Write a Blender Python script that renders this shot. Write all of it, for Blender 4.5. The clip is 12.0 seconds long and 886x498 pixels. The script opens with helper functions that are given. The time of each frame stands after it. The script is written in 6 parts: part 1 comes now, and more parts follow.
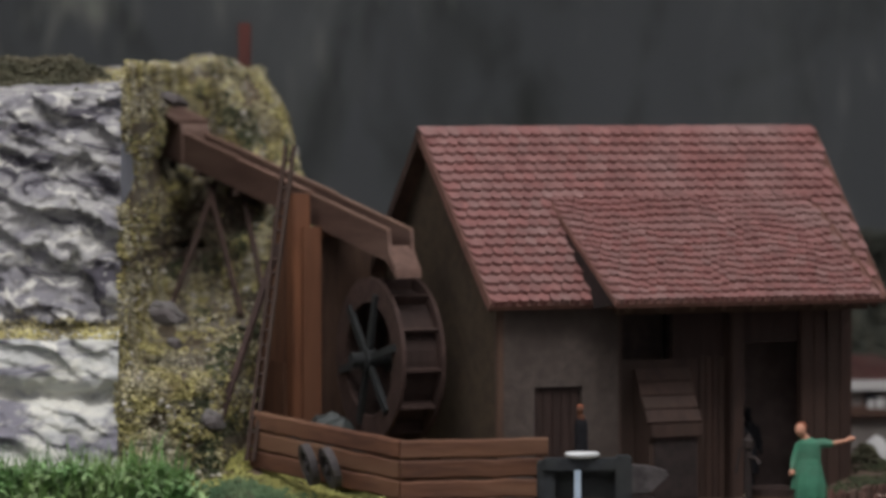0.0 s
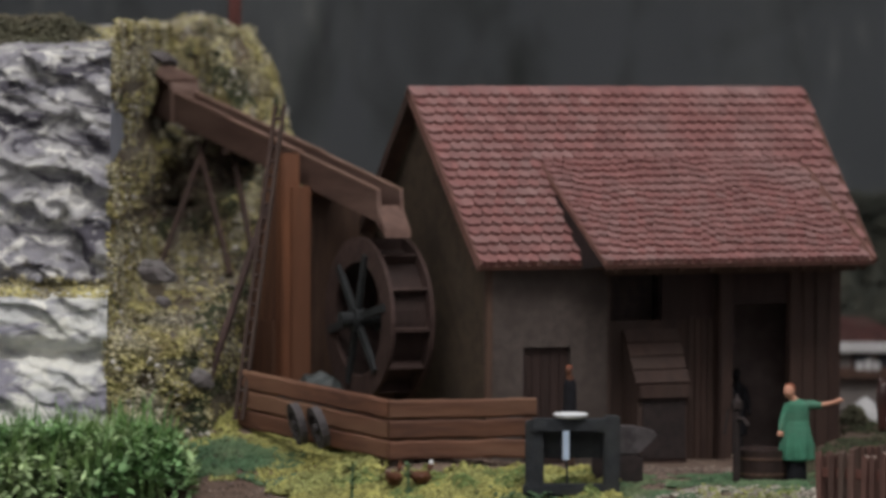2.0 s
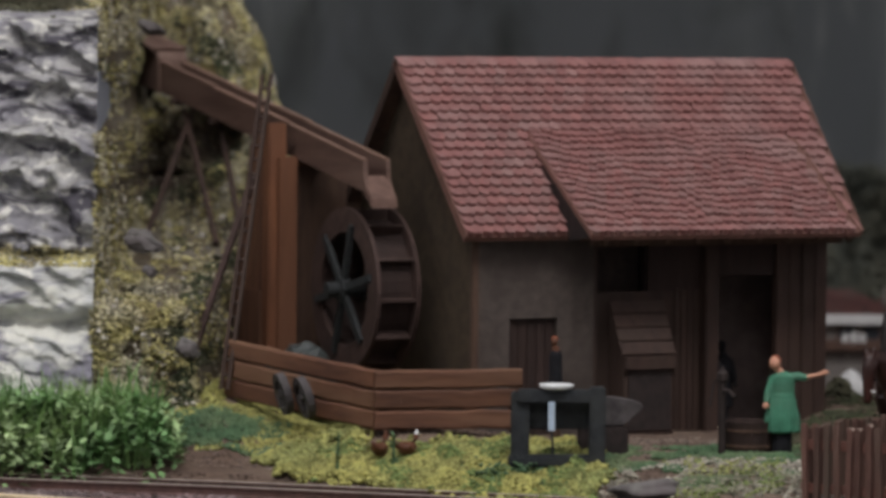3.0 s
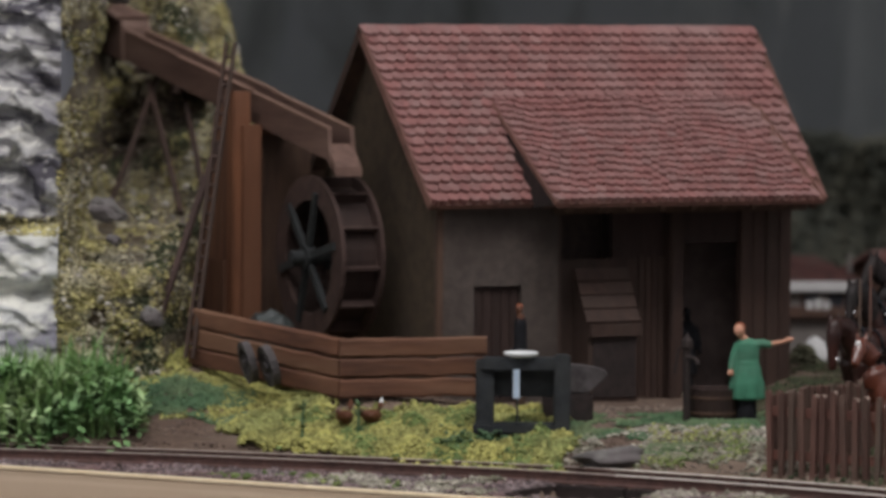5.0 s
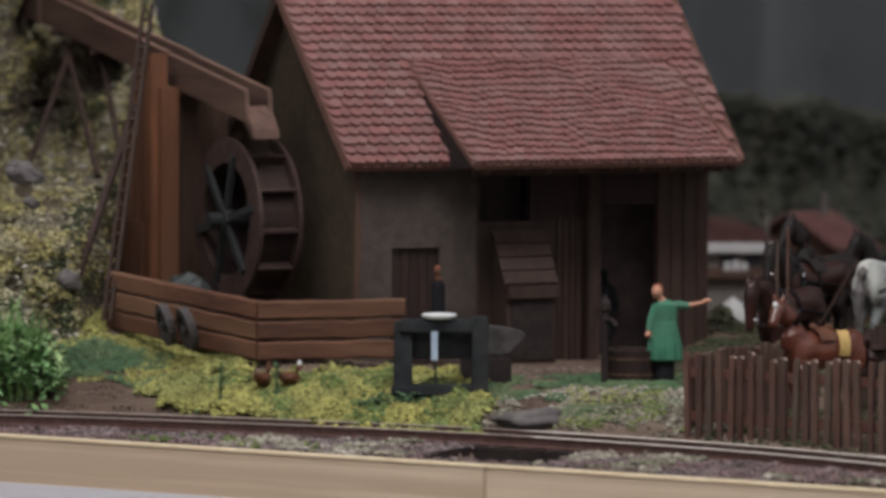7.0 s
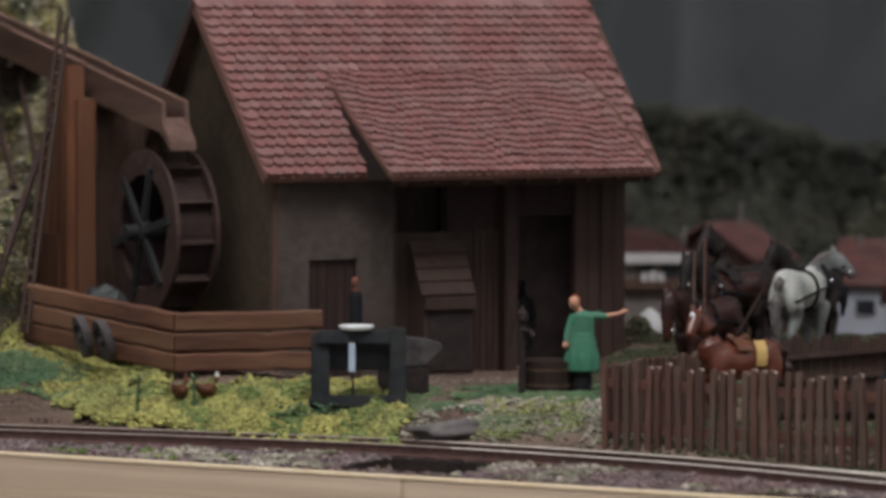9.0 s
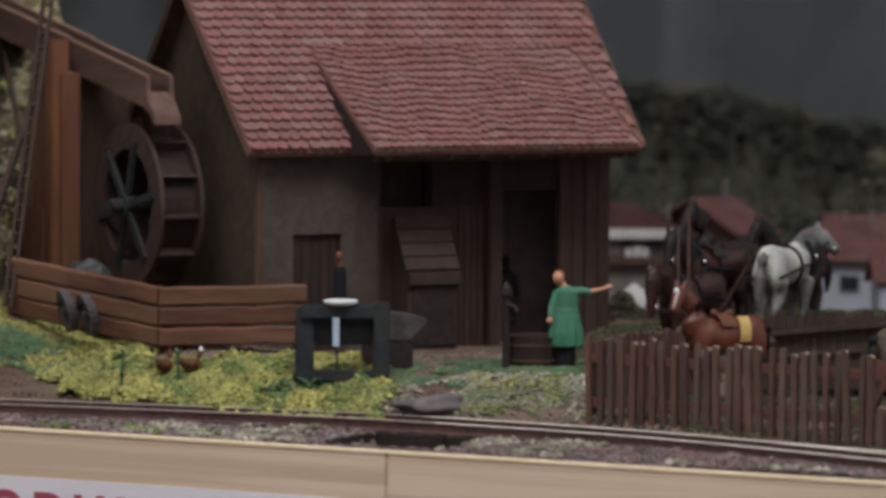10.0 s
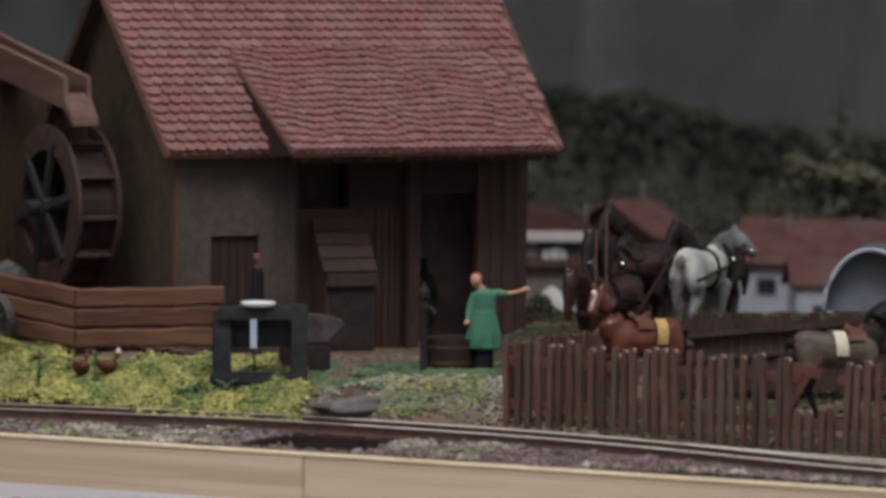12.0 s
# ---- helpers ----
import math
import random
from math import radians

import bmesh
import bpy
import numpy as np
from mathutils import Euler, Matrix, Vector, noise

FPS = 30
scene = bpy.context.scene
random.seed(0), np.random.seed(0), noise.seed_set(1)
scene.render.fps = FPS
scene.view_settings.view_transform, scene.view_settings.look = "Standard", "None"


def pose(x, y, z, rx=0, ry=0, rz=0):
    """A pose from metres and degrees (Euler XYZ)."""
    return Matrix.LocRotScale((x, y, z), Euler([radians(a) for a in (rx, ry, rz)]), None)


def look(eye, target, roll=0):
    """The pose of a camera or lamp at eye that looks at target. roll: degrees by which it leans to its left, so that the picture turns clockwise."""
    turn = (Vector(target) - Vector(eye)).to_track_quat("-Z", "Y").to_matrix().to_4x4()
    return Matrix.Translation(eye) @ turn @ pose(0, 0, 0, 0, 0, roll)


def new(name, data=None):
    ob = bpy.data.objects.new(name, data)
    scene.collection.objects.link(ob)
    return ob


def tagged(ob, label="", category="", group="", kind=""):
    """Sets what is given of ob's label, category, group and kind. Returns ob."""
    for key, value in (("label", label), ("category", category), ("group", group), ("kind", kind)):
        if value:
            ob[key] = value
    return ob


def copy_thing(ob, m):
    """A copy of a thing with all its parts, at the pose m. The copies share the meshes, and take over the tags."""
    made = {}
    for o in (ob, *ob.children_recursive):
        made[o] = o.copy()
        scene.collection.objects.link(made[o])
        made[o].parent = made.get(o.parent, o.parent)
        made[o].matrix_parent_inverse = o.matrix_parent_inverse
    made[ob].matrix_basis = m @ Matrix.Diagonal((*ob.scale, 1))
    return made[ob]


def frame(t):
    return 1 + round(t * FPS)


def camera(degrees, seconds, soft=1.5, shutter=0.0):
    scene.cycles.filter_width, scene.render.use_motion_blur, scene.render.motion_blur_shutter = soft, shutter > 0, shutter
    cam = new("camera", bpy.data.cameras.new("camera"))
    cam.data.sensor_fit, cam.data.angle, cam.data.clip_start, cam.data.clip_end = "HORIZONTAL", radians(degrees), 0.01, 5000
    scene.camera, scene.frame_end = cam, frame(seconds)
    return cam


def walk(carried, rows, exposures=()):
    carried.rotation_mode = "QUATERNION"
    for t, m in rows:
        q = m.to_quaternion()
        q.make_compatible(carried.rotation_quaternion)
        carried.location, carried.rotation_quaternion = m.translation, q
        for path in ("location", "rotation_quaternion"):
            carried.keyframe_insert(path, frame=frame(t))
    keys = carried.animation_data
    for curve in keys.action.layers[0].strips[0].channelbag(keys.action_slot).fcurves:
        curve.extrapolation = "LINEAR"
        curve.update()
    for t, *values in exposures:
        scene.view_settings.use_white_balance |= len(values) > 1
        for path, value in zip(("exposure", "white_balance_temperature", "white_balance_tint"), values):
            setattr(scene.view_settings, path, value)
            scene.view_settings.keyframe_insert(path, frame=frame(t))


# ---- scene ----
import mathutils

# Camera: it stands still and turns. Seconds, yaw, pitch, roll in degrees.
H = 0.75                      # height of the diorama's ground over the hall floor, metres
cam = camera(11.0, 12.0, soft=3.6)
cam.data.dof.use_dof, cam.data.dof.focus_distance, cam.data.dof.aperture_fstop = True, 0.89, 31.0
ROWS = [
    (0.0, 0.003, -1.763, 0.060),
    (0.5, -0.037, -1.888, -0.060),
    (1.0, -0.062, -1.938, -0.108),
    (1.5, -0.086, -2.082, -0.190),
    (2.0, -0.120, -2.261, -0.199),
    (2.5, -0.180, -2.452, -0.387),
    (3.0, -0.278, -2.627, -0.455),
    (3.2, -0.348, -2.681, -0.455),
    (4.8, -0.686, -2.990, -0.320),
    (5.0, -0.728, -3.023, -0.320),
    (5.5, -1.039, -3.118, -0.350),
    (6.0, -1.323, -3.273, -0.430),
    (6.5, -1.606, -3.406, -0.380),
    (7.0, -1.756, -3.490, -0.260),
    (7.2, -1.805, -3.459, -0.250),
    (8.8, -2.609, -3.341, -0.186),
    (9.0, -2.793, -3.346, -0.186),
    (9.5, -2.959, -3.407, -0.218),
    (10.0, -2.979, -3.657, -0.345),
    (10.5, -3.293, -3.828, -0.470),
    (11.0, -3.748, -3.695, -0.535),
    (11.5, -3.927, -3.580, -0.668),
    (12.0, -3.994, -3.623, -0.530),
]
walk(cam, [(t, pose(0, 0, H + 0.082, 90 + pitch, roll, yaw)) for t, yaw, pitch, roll in ROWS])

# ---- light: a dim exhibition hall with ceiling lamps ----
scene.view_settings.exposure = 0.0
world = bpy.data.worlds.new("hall_air")
scene.world = world
world.use_nodes = True
world.node_tree.nodes["Background"].inputs[0].default_value = (0.75, 0.82, 1.0, 1)
world.node_tree.nodes["Background"].inputs[1].default_value = 0.05


def lamp(name, eye, target, sx, sy, watts, colour):
    data = bpy.data.lights.new(name, "AREA")
    data.shape, data.size, data.size_y, data.energy, data.color = "RECTANGLE", sx, sy, watts, colour
    ob = new(name, data)
    ob.matrix_world = look(eye, target)
    return tagged(ob, "long white ceiling lamp of the hall", "lamp", "hall lamps")


lamp("ceiling_lamp", (-0.1, 0.42, 1.70), (-0.04, 0.9, H), 0.6, 0.2, 5.3, (1.0, 0.955, 0.95))
lamp("ceiling_lamp", (0.34, 0.40, 1.70), (0.12, 0.86, H), 0.6, 0.2, 3.3, (1.0, 0.97, 0.98))
lamp("ceiling_lamp", (0.05, -0.25, 1.70), (0.05, 0.9, H), 0.7, 0.3, 2.1, (1.0, 0.96, 0.96))


# ---- materials ----
def mat(name, c1, c2, scale=300, rough=0.8, bump=0.3, c3=None, coarse=40, spec=0.3, vary=0.0, island=False, stretch=(1, 1, 1), metal=0.0, dist=0.0004, lo=0.35, hi=0.65):
    """Two colours by a fine grain, a third by coarse patches, relief from the grain, and a change from piece to piece."""
    m = bpy.data.materials.new(name)
    m.use_nodes = True
    nt = m.node_tree
    N, Lk = nt.nodes, nt.links
    bs = N["Principled BSDF"]
    bs.inputs["Roughness"].default_value = rough
    bs.inputs["Metallic"].default_value = metal
    bs.inputs["Specular IOR Level"].default_value = spec
    tc = N.new("ShaderNodeTexCoord")
    mp = N.new("ShaderNodeMapping")
    mp.inputs["Scale"].default_value = stretch
    Lk.new(tc.outputs["Object"], mp.inputs[0])
    info = N.new("ShaderNodeObjectInfo")
    if vary and not island:
        add = N.new("ShaderNodeVectorMath")
        add.operation = "ADD"
        Lk.new(mp.outputs[0], add.inputs[0])
        Lk.new(info.outputs["Random"], add.inputs[1])
        src = add.outputs[0]
    else:
        src = mp.outputs[0]

    def grain(sc, detail):
        n = N.new("ShaderNodeTexNoise")
        n.inputs["Scale"].default_value, n.inputs["Detail"].default_value, n.inputs["Roughness"].default_value = sc, detail, 0.6
        Lk.new(src, n.inputs["Vector"])
        return n.outputs[0]

    def ramp(v, a0, a1):
        r = N.new("ShaderNodeMapRange")
        r.inputs[1].default_value, r.inputs[2].default_value = a0, a1
        Lk.new(v, r.inputs[0])
        return r.outputs[0]

    def mix(f, a, b):
        x = N.new("ShaderNodeMix")
        x.data_type = "RGBA"
        Lk.new(f, x.inputs[0])
        for i, v in ((6, a), (7, b)):
            if isinstance(v, tuple):
                x.inputs[i].default_value = (*v, 1)
            else:
                Lk.new(v, x.inputs[i])
        return x.outputs[2]

    fine = grain(scale, 4)
    col = mix(ramp(fine, lo, hi), c1, c2)
    if c3:
        col = mix(ramp(grain(coarse, 3), 0.45, 0.65), col, c3)
    if vary:
        hs = N.new("ShaderNodeHueSaturation")
        Lk.new(col, hs.inputs["Color"])
        r = N.new("ShaderNodeMapRange")
        r.inputs[3].default_value, r.inputs[4].default_value = 1 - vary, 1 + vary
        if island:
            geo = N.new("ShaderNodeNewGeometry")
            Lk.new(geo.outputs["Random Per Island"], r.inputs[0])
        else:
            Lk.new(info.outputs["Random"], r.inputs[0])
        Lk.new(r.outputs[0], hs.inputs["Value"])
        col = hs.outputs[0]
    Lk.new(col, bs.inputs["Base Color"])
    if bump:
        bp = N.new("ShaderNodeBump")
        bp.inputs["Strength"].default_value, bp.inputs["Distance"].default_value = bump, dist
        Lk.new(fine, bp.inputs["Height"])
        Lk.new(bp.outputs[0], bs.inputs["Normal"])
    return m


TILE = mat("tile_red", (0.262, 0.121, 0.111), (0.18, 0.084, 0.079), 900, 0.6, 0.3, (0.245, 0.148, 0.138), 45, vary=0.14)
TILE_JOINED = mat("tile_red_joined", (0.262, 0.121, 0.111), (0.18, 0.084, 0.079), 900, 0.6, 0.3, (0.245, 0.148, 0.138), 45, vary=0.14, island=True)
VERGE = mat("verge_board", (0.20, 0.10, 0.08), (0.13, 0.07, 0.055), 500, 0.6, 0.3)
PLASTER = mat("grey_plaster", (0.093, 0.075, 0.065), (0.066, 0.053, 0.047), 500, 0.9, 0.4, (0.055, 0.043, 0.037), 70)
GABLE = mat("olive_plaster", (0.080, 0.059, 0.038), (0.055, 0.040, 0.027), 450, 0.9, 0.4, (0.043, 0.032, 0.022), 60)
DARKWOOD = mat("dark_timber", (0.095, 0.056, 0.038), (0.058, 0.034, 0.024), 500, 0.75, 0.5, stretch=(1, 1, 0.15))
BROWN = mat("brown_timber", (0.135, 0.062, 0.036), (0.08, 0.037, 0.024), 420, 0.7, 0.5, (0.155, 0.078, 0.046), 45, stretch=(1, 1, 0.14), vary=0.12)
ORANGE = mat("orange_timber", (0.205, 0.085, 0.042), (0.125, 0.052, 0.028), 450, 0.7, 0.5, (0.15, 0.068, 0.038), 60, stretch=(1, 1, 0.12), vary=0.1)
PLANK = mat("plank_timber", (0.14, 0.064, 0.037), (0.078, 0.036, 0.023), 420, 0.75, 0.8, (0.17, 0.092, 0.056), 90, stretch=(0.15, 0.3, 1), vary=0.16)
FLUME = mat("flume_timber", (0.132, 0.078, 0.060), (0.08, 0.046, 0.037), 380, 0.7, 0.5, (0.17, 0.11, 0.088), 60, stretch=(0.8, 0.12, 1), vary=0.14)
FLUMEEDGE = mat("pale_edge_timber", (0.26, 0.165, 0.125), (0.16, 0.095, 0.07), 380, 0.7, 0.5, (0.19, 0.115, 0.088), 70, stretch=(0.8, 0.12, 1), vary=0.14)
# paler boards lift the blacks inside the porch in place of ambient light
INNER = mat("lifted_inner_boards", (0.17, 0.13, 0.12), (0.11, 0.085, 0.08), 300, 0.9, 0.3)
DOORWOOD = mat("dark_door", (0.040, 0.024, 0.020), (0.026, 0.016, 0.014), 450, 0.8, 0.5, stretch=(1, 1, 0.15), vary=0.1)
WHEELWOOD = mat("wheel_timber", (0.068, 0.041, 0.035), (0.043, 0.026, 0.022), 420, 0.75, 0.5, (0.042, 0.025, 0.021), 70, vary=0.1)
TEAL = mat("verdigris_iron", (0.030, 0.033, 0.034), (0.017, 0.019, 0.020), 500, 0.7, 0.4)
ROCKSIDE = mat("grey_foam", (0.30, 0.32, 0.36), (0.22, 0.23, 0.26), 200, 0.85, 0.3)
EARTH = mat("brown_earth", (0.135, 0.092, 0.068), (0.08, 0.054, 0.042), 500, 0.95, 0.8, (0.17, 0.125, 0.095), 30)
HILL = mat("mossy_rock", (0.13, 0.10, 0.06), (0.06, 0.047, 0.032), 260, 0.95, 0.8, (0.17, 0.15, 0.12), 60)
HOLLOW = mat("shaded_hollow_earth", (0.12, 0.09, 0.068), (0.055, 0.042, 0.034), 200, 0.95, 0.0, (0.17, 0.145, 0.085), 90, vary=0.6, island=True)
MOSS = mat("olive_moss", (0.45, 0.41, 0.18), (0.15, 0.122, 0.056), 130, 0.95, 0.0, (0.42, 0.39, 0.29), 75, vary=0.65, island=True)
LITTER = mat("pale_litter", (0.52, 0.49, 0.44), (0.27, 0.25, 0.21), 160, 0.95, 0.0, vary=0.5, island=True)
YELLOW = mat("yellow_moss", (0.37, 0.35, 0.108), (0.19, 0.19, 0.066), 85, 0.95, 0.0, (0.23, 0.245, 0.09), 45, vary=0.5, island=True)
WEED = mat("olive_weeds", (0.15, 0.20, 0.065), (0.09, 0.13, 0.045), 110, 0.95, 0.0, (0.24, 0.25, 0.09), 45, vary=0.45, island=True)
GREEN = mat("green_flock", (0.085, 0.15, 0.075), (0.05, 0.095, 0.05), 140, 0.95, 0.0, (0.12, 0.155, 0.08), 60, vary=0.3, island=True)
GRAVEL = mat("grey_gravel", (0.235, 0.19, 0.19), (0.095, 0.073, 0.075), 200, 0.9, 0.0, (0.15, 0.10, 0.10), 60, vary=0.65, island=True)
PALE = mat("pale_gravel", (0.40, 0.37, 0.31), (0.22, 0.20, 0.165), 200, 0.9, 0.0, (0.15, 0.15, 0.10), 60, vary=0.45, island=True)
LEAF = mat("bush_leaf", (0.19, 0.33, 0.13), (0.10, 0.20, 0.08), 150, 0.6, 0.0, (0.34, 0.44, 0.22), 50, vary=0.45, island=True)
GRASS = mat("bush_blade", (0.16, 0.30, 0.10), (0.09, 0.20, 0.065), 150, 0.6, 0.0, (0.25, 0.36, 0.14), 50, vary=0.45, island=True)
RAIL = mat("rusty_rail", (0.12, 0.065, 0.055), (0.07, 0.04, 0.035), 600, 0.6, 0.3)
# rail heads with and without the lamp reflection in their colour
RAILTOP = mat("lamp_glint_rail", (0.82, 0.76, 0.68), (0.66, 0.60, 0.53), 600, 0.4, 0.1, spec=0.6)
RAILDULL = mat("dull_rail", (0.42, 0.36, 0.31), (0.28, 0.23, 0.20), 600, 0.5, 0.2, spec=0.5)
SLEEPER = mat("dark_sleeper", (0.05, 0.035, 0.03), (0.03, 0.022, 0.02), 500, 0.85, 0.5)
BOARD = mat("pine_board", (0.72, 0.575, 0.42), (0.45, 0.32, 0.21), 260, 0.6, 0.2, (0.66, 0.52, 0.38), 22, stretch=(0.025, 1, 1), lo=0.38, hi=0.54)
BOARDTOP = mat("pine_edge", (0.80, 0.68, 0.48), (0.70, 0.57, 0.38), 300, 0.6, 0.2)
PAPER = mat("white_paper", (0.74, 0.715, 0.74), (0.71, 0.685, 0.71), 60, 0.6, 0.02)
RED = mat("red_print", (0.36, 0.075, 0.115), (0.31, 0.06, 0.095), 300, 0.6, 0.0)
IRON = mat("slate_iron", (0.026, 0.030, 0.034), (0.016, 0.018, 0.0205), 500, 0.7, 0.5, (0.036, 0.039, 0.038), 90)
# near-black: pump and block by nature; shade on cheek, culvert and hatch
NEARBLACK = mat("black_and_shade_timber", (0.034, 0.024, 0.022), (0.02, 0.015, 0.0145), 500, 0.8, 0.4)
# dark timber; on the porch, hatch and rear verges its colour carries shade
SHADEWOOD = mat("umber_and_shade_timber", (0.060, 0.035, 0.027), (0.038, 0.023, 0.0185), 450, 0.75, 0.5, (0.050, 0.033, 0.026), 50, stretch=(1, 1, 0.15), vary=0.1)
WEATHER = mat("weathered_iron", (0.075, 0.066, 0.066), (0.036, 0.032, 0.033), 350, 0.8, 0.5, (0.10, 0.09, 0.092), 150)
GLINT = mat("metal_glint", (0.85, 0.86, 0.88), (0.75, 0.76, 0.78), 400, 0.18, 0.0, spec=0.8, metal=1.0)
STONE = mat("grey_stone", (0.165, 0.155, 0.148), (0.085, 0.078, 0.076), 350, 0.85, 0.6, (0.115, 0.10, 0.10), 90)
REDPOST = mat("dull_red_timber", (0.10, 0.034, 0.028), (0.06, 0.022, 0.019), 300, 0.8, 0.3, stretch=(1, 1, 0.2))
WETSTONE = mat("wet_stone", (0.07, 0.083, 0.082), (0.036, 0.042, 0.042), 300, 0.5, 0.5, (0.05, 0.06, 0.057), 90)
PADDOCK = mat("dull_turf", (0.055, 0.065, 0.032), (0.032, 0.04, 0.022), 110, 0.95, 0.0, (0.085, 0.07, 0.048), 50, vary=0.45, island=True)
WHITE = mat("white_paint", (0.72, 0.74, 0.74), (0.6, 0.62, 0.62), 300, 0.5, 0.1)
BLUE = mat("pale_blue_steel", (0.45, 0.55, 0.66), (0.36, 0.45, 0.55), 300, 0.4, 0.1)
DRESS = mat("green_paint", (0.060, 0.215, 0.132), (0.040, 0.15, 0.092), 350, 0.6, 0.2, (0.075, 0.19, 0.125), 180)
SKIN = mat("flesh_paint", (0.58, 0.30, 0.20), (0.50, 0.25, 0.17), 300, 0.55, 0.1)
HAIR = mat("ginger_paint", (0.24, 0.075, 0.035), (0.16, 0.048, 0.024), 300, 0.55, 0.1)
BLACK = mat("black_paint", (0.018, 0.018, 0.022), (0.01, 0.01, 0.012), 300, 0.8, 0.1, spec=0.15)
CHESTNUT = mat("chestnut_paint", (0.145, 0.044, 0.025), (0.075, 0.023, 0.014), 120, 0.22, 0.3, (0.10, 0.03, 0.018), 60, spec=0.5)
BAY = mat("bay_paint", (0.040, 0.0135, 0.0095), (0.015, 0.007, 0.0065), 110, 0.32, 0.4, (0.022, 0.009, 0.0075), 70, spec=0.45)
DUN = mat("dun_paint", (0.125, 0.098, 0.08), (0.085, 0.065, 0.052), 250, 0.35, 0.2)
DAPPLE = mat("dapple_paint", (0.66, 0.66, 0.60), (0.36, 0.38, 0.36), 160, 0.45, 0.1, (0.15, 0.175, 0.17), 60)
DAPPLEDARK = mat("dark_dapple_paint", (0.24, 0.25, 0.245), (0.09, 0.10, 0.10), 160, 0.45, 0.1, (0.05, 0.056, 0.058), 60)
SADDLE = mat("saddle_leather", (0.125, 0.05, 0.026), (0.08, 0.032, 0.018), 300, 0.5, 0.2)
CLOTH = mat("yellow_cloth", (0.52, 0.36, 0.13), (0.42, 0.28, 0.10), 300, 0.7, 0.2)
CREAM = mat("cream_cloth", (0.66, 0.62, 0.48), (0.56, 0.52, 0.40), 300, 0.7, 0.2)
TIPLIGHT = mat("tip_highlight", (0.46, 0.36, 0.30), (0.34, 0.25, 0.20), 400, 0.7, 0.2)
PICKET = mat("picket_timber", (0.13, 0.068, 0.053), (0.075, 0.039, 0.031), 420, 0.7, 0.4, (0.105, 0.078, 0.06), 60, stretch=(1, 1, 0.2), vary=0.28)
FENCERAIL = mat("red_rail_timber", (0.155, 0.064, 0.048), (0.10, 0.043, 0.034), 420, 0.7, 0.4, (0.12, 0.064, 0.049), 60, stretch=(0.2, 1, 1))
FARROOF = mat("far_roof", (0.115, 0.048, 0.043), (0.07, 0.034, 0.031), 220, 0.8, 0.3, (0.11, 0.07, 0.06), 60)
FARWALL = mat("far_wall", (0.33, 0.375, 0.445), (0.25, 0.285, 0.34), 160, 0.8, 0.2, (0.38, 0.39, 0.40), 40)
FARGREY = mat("far_grey_wall", (0.15, 0.135, 0.125), (0.10, 0.09, 0.085), 160, 0.8, 0.2)
FASCIA = mat("white_fascia", (0.46, 0.46, 0.455), (0.38, 0.38, 0.375), 160, 0.7, 0.1)
FARDARK = mat("far_timber", (0.09, 0.05, 0.035), (0.055, 0.032, 0.024), 200, 0.8, 0.2)
PANE = mat("dark_pane", (0.02, 0.022, 0.028), (0.03, 0.032, 0.038), 100, 0.15, 0.0)
NEEDLE = mat("conifer_needles", (0.078, 0.082, 0.068), (0.055, 0.060, 0.051), 90, 0.9, 0.0, (0.098, 0.094, 0.069), 40, vary=0.2, island=True, spec=0.05)
BLACKCOAT = mat("black_horse_paint", (0.022, 0.016, 0.015), (0.011, 0.009, 0.009), 130, 0.6, 0.3, spec=0.25)
OLIVE = mat("far_scrub", (0.088, 0.09, 0.056), (0.056, 0.060, 0.040), 90, 0.9, 0.0, (0.115, 0.102, 0.068), 40, vary=0.3, island=True)
GRIT = mat("earth_grit", (0.17, 0.125, 0.10), (0.085, 0.06, 0.05), 200, 0.95, 0.0, (0.22, 0.18, 0.15), 60, vary=0.5, island=True)
MEADOW = mat("far_meadow_olive", (0.135, 0.13, 0.085), (0.085, 0.084, 0.056), 90, 0.95, 0.0, (0.10, 0.098, 0.062), 40, vary=0.3, island=True)
BARK = mat("bark", (0.06, 0.045, 0.035), (0.035, 0.027, 0.022), 300, 0.9, 0.4)

HALL = mat("hall_wall", (0.72, 0.73, 0.75), (0.66, 0.67, 0.69), 4, 0.9, 0.05)
HALLFLOOR = mat("hall_floor", (0.40, 0.40, 0.40), (0.33, 0.33, 0.33), 6, 0.6, 0.05)



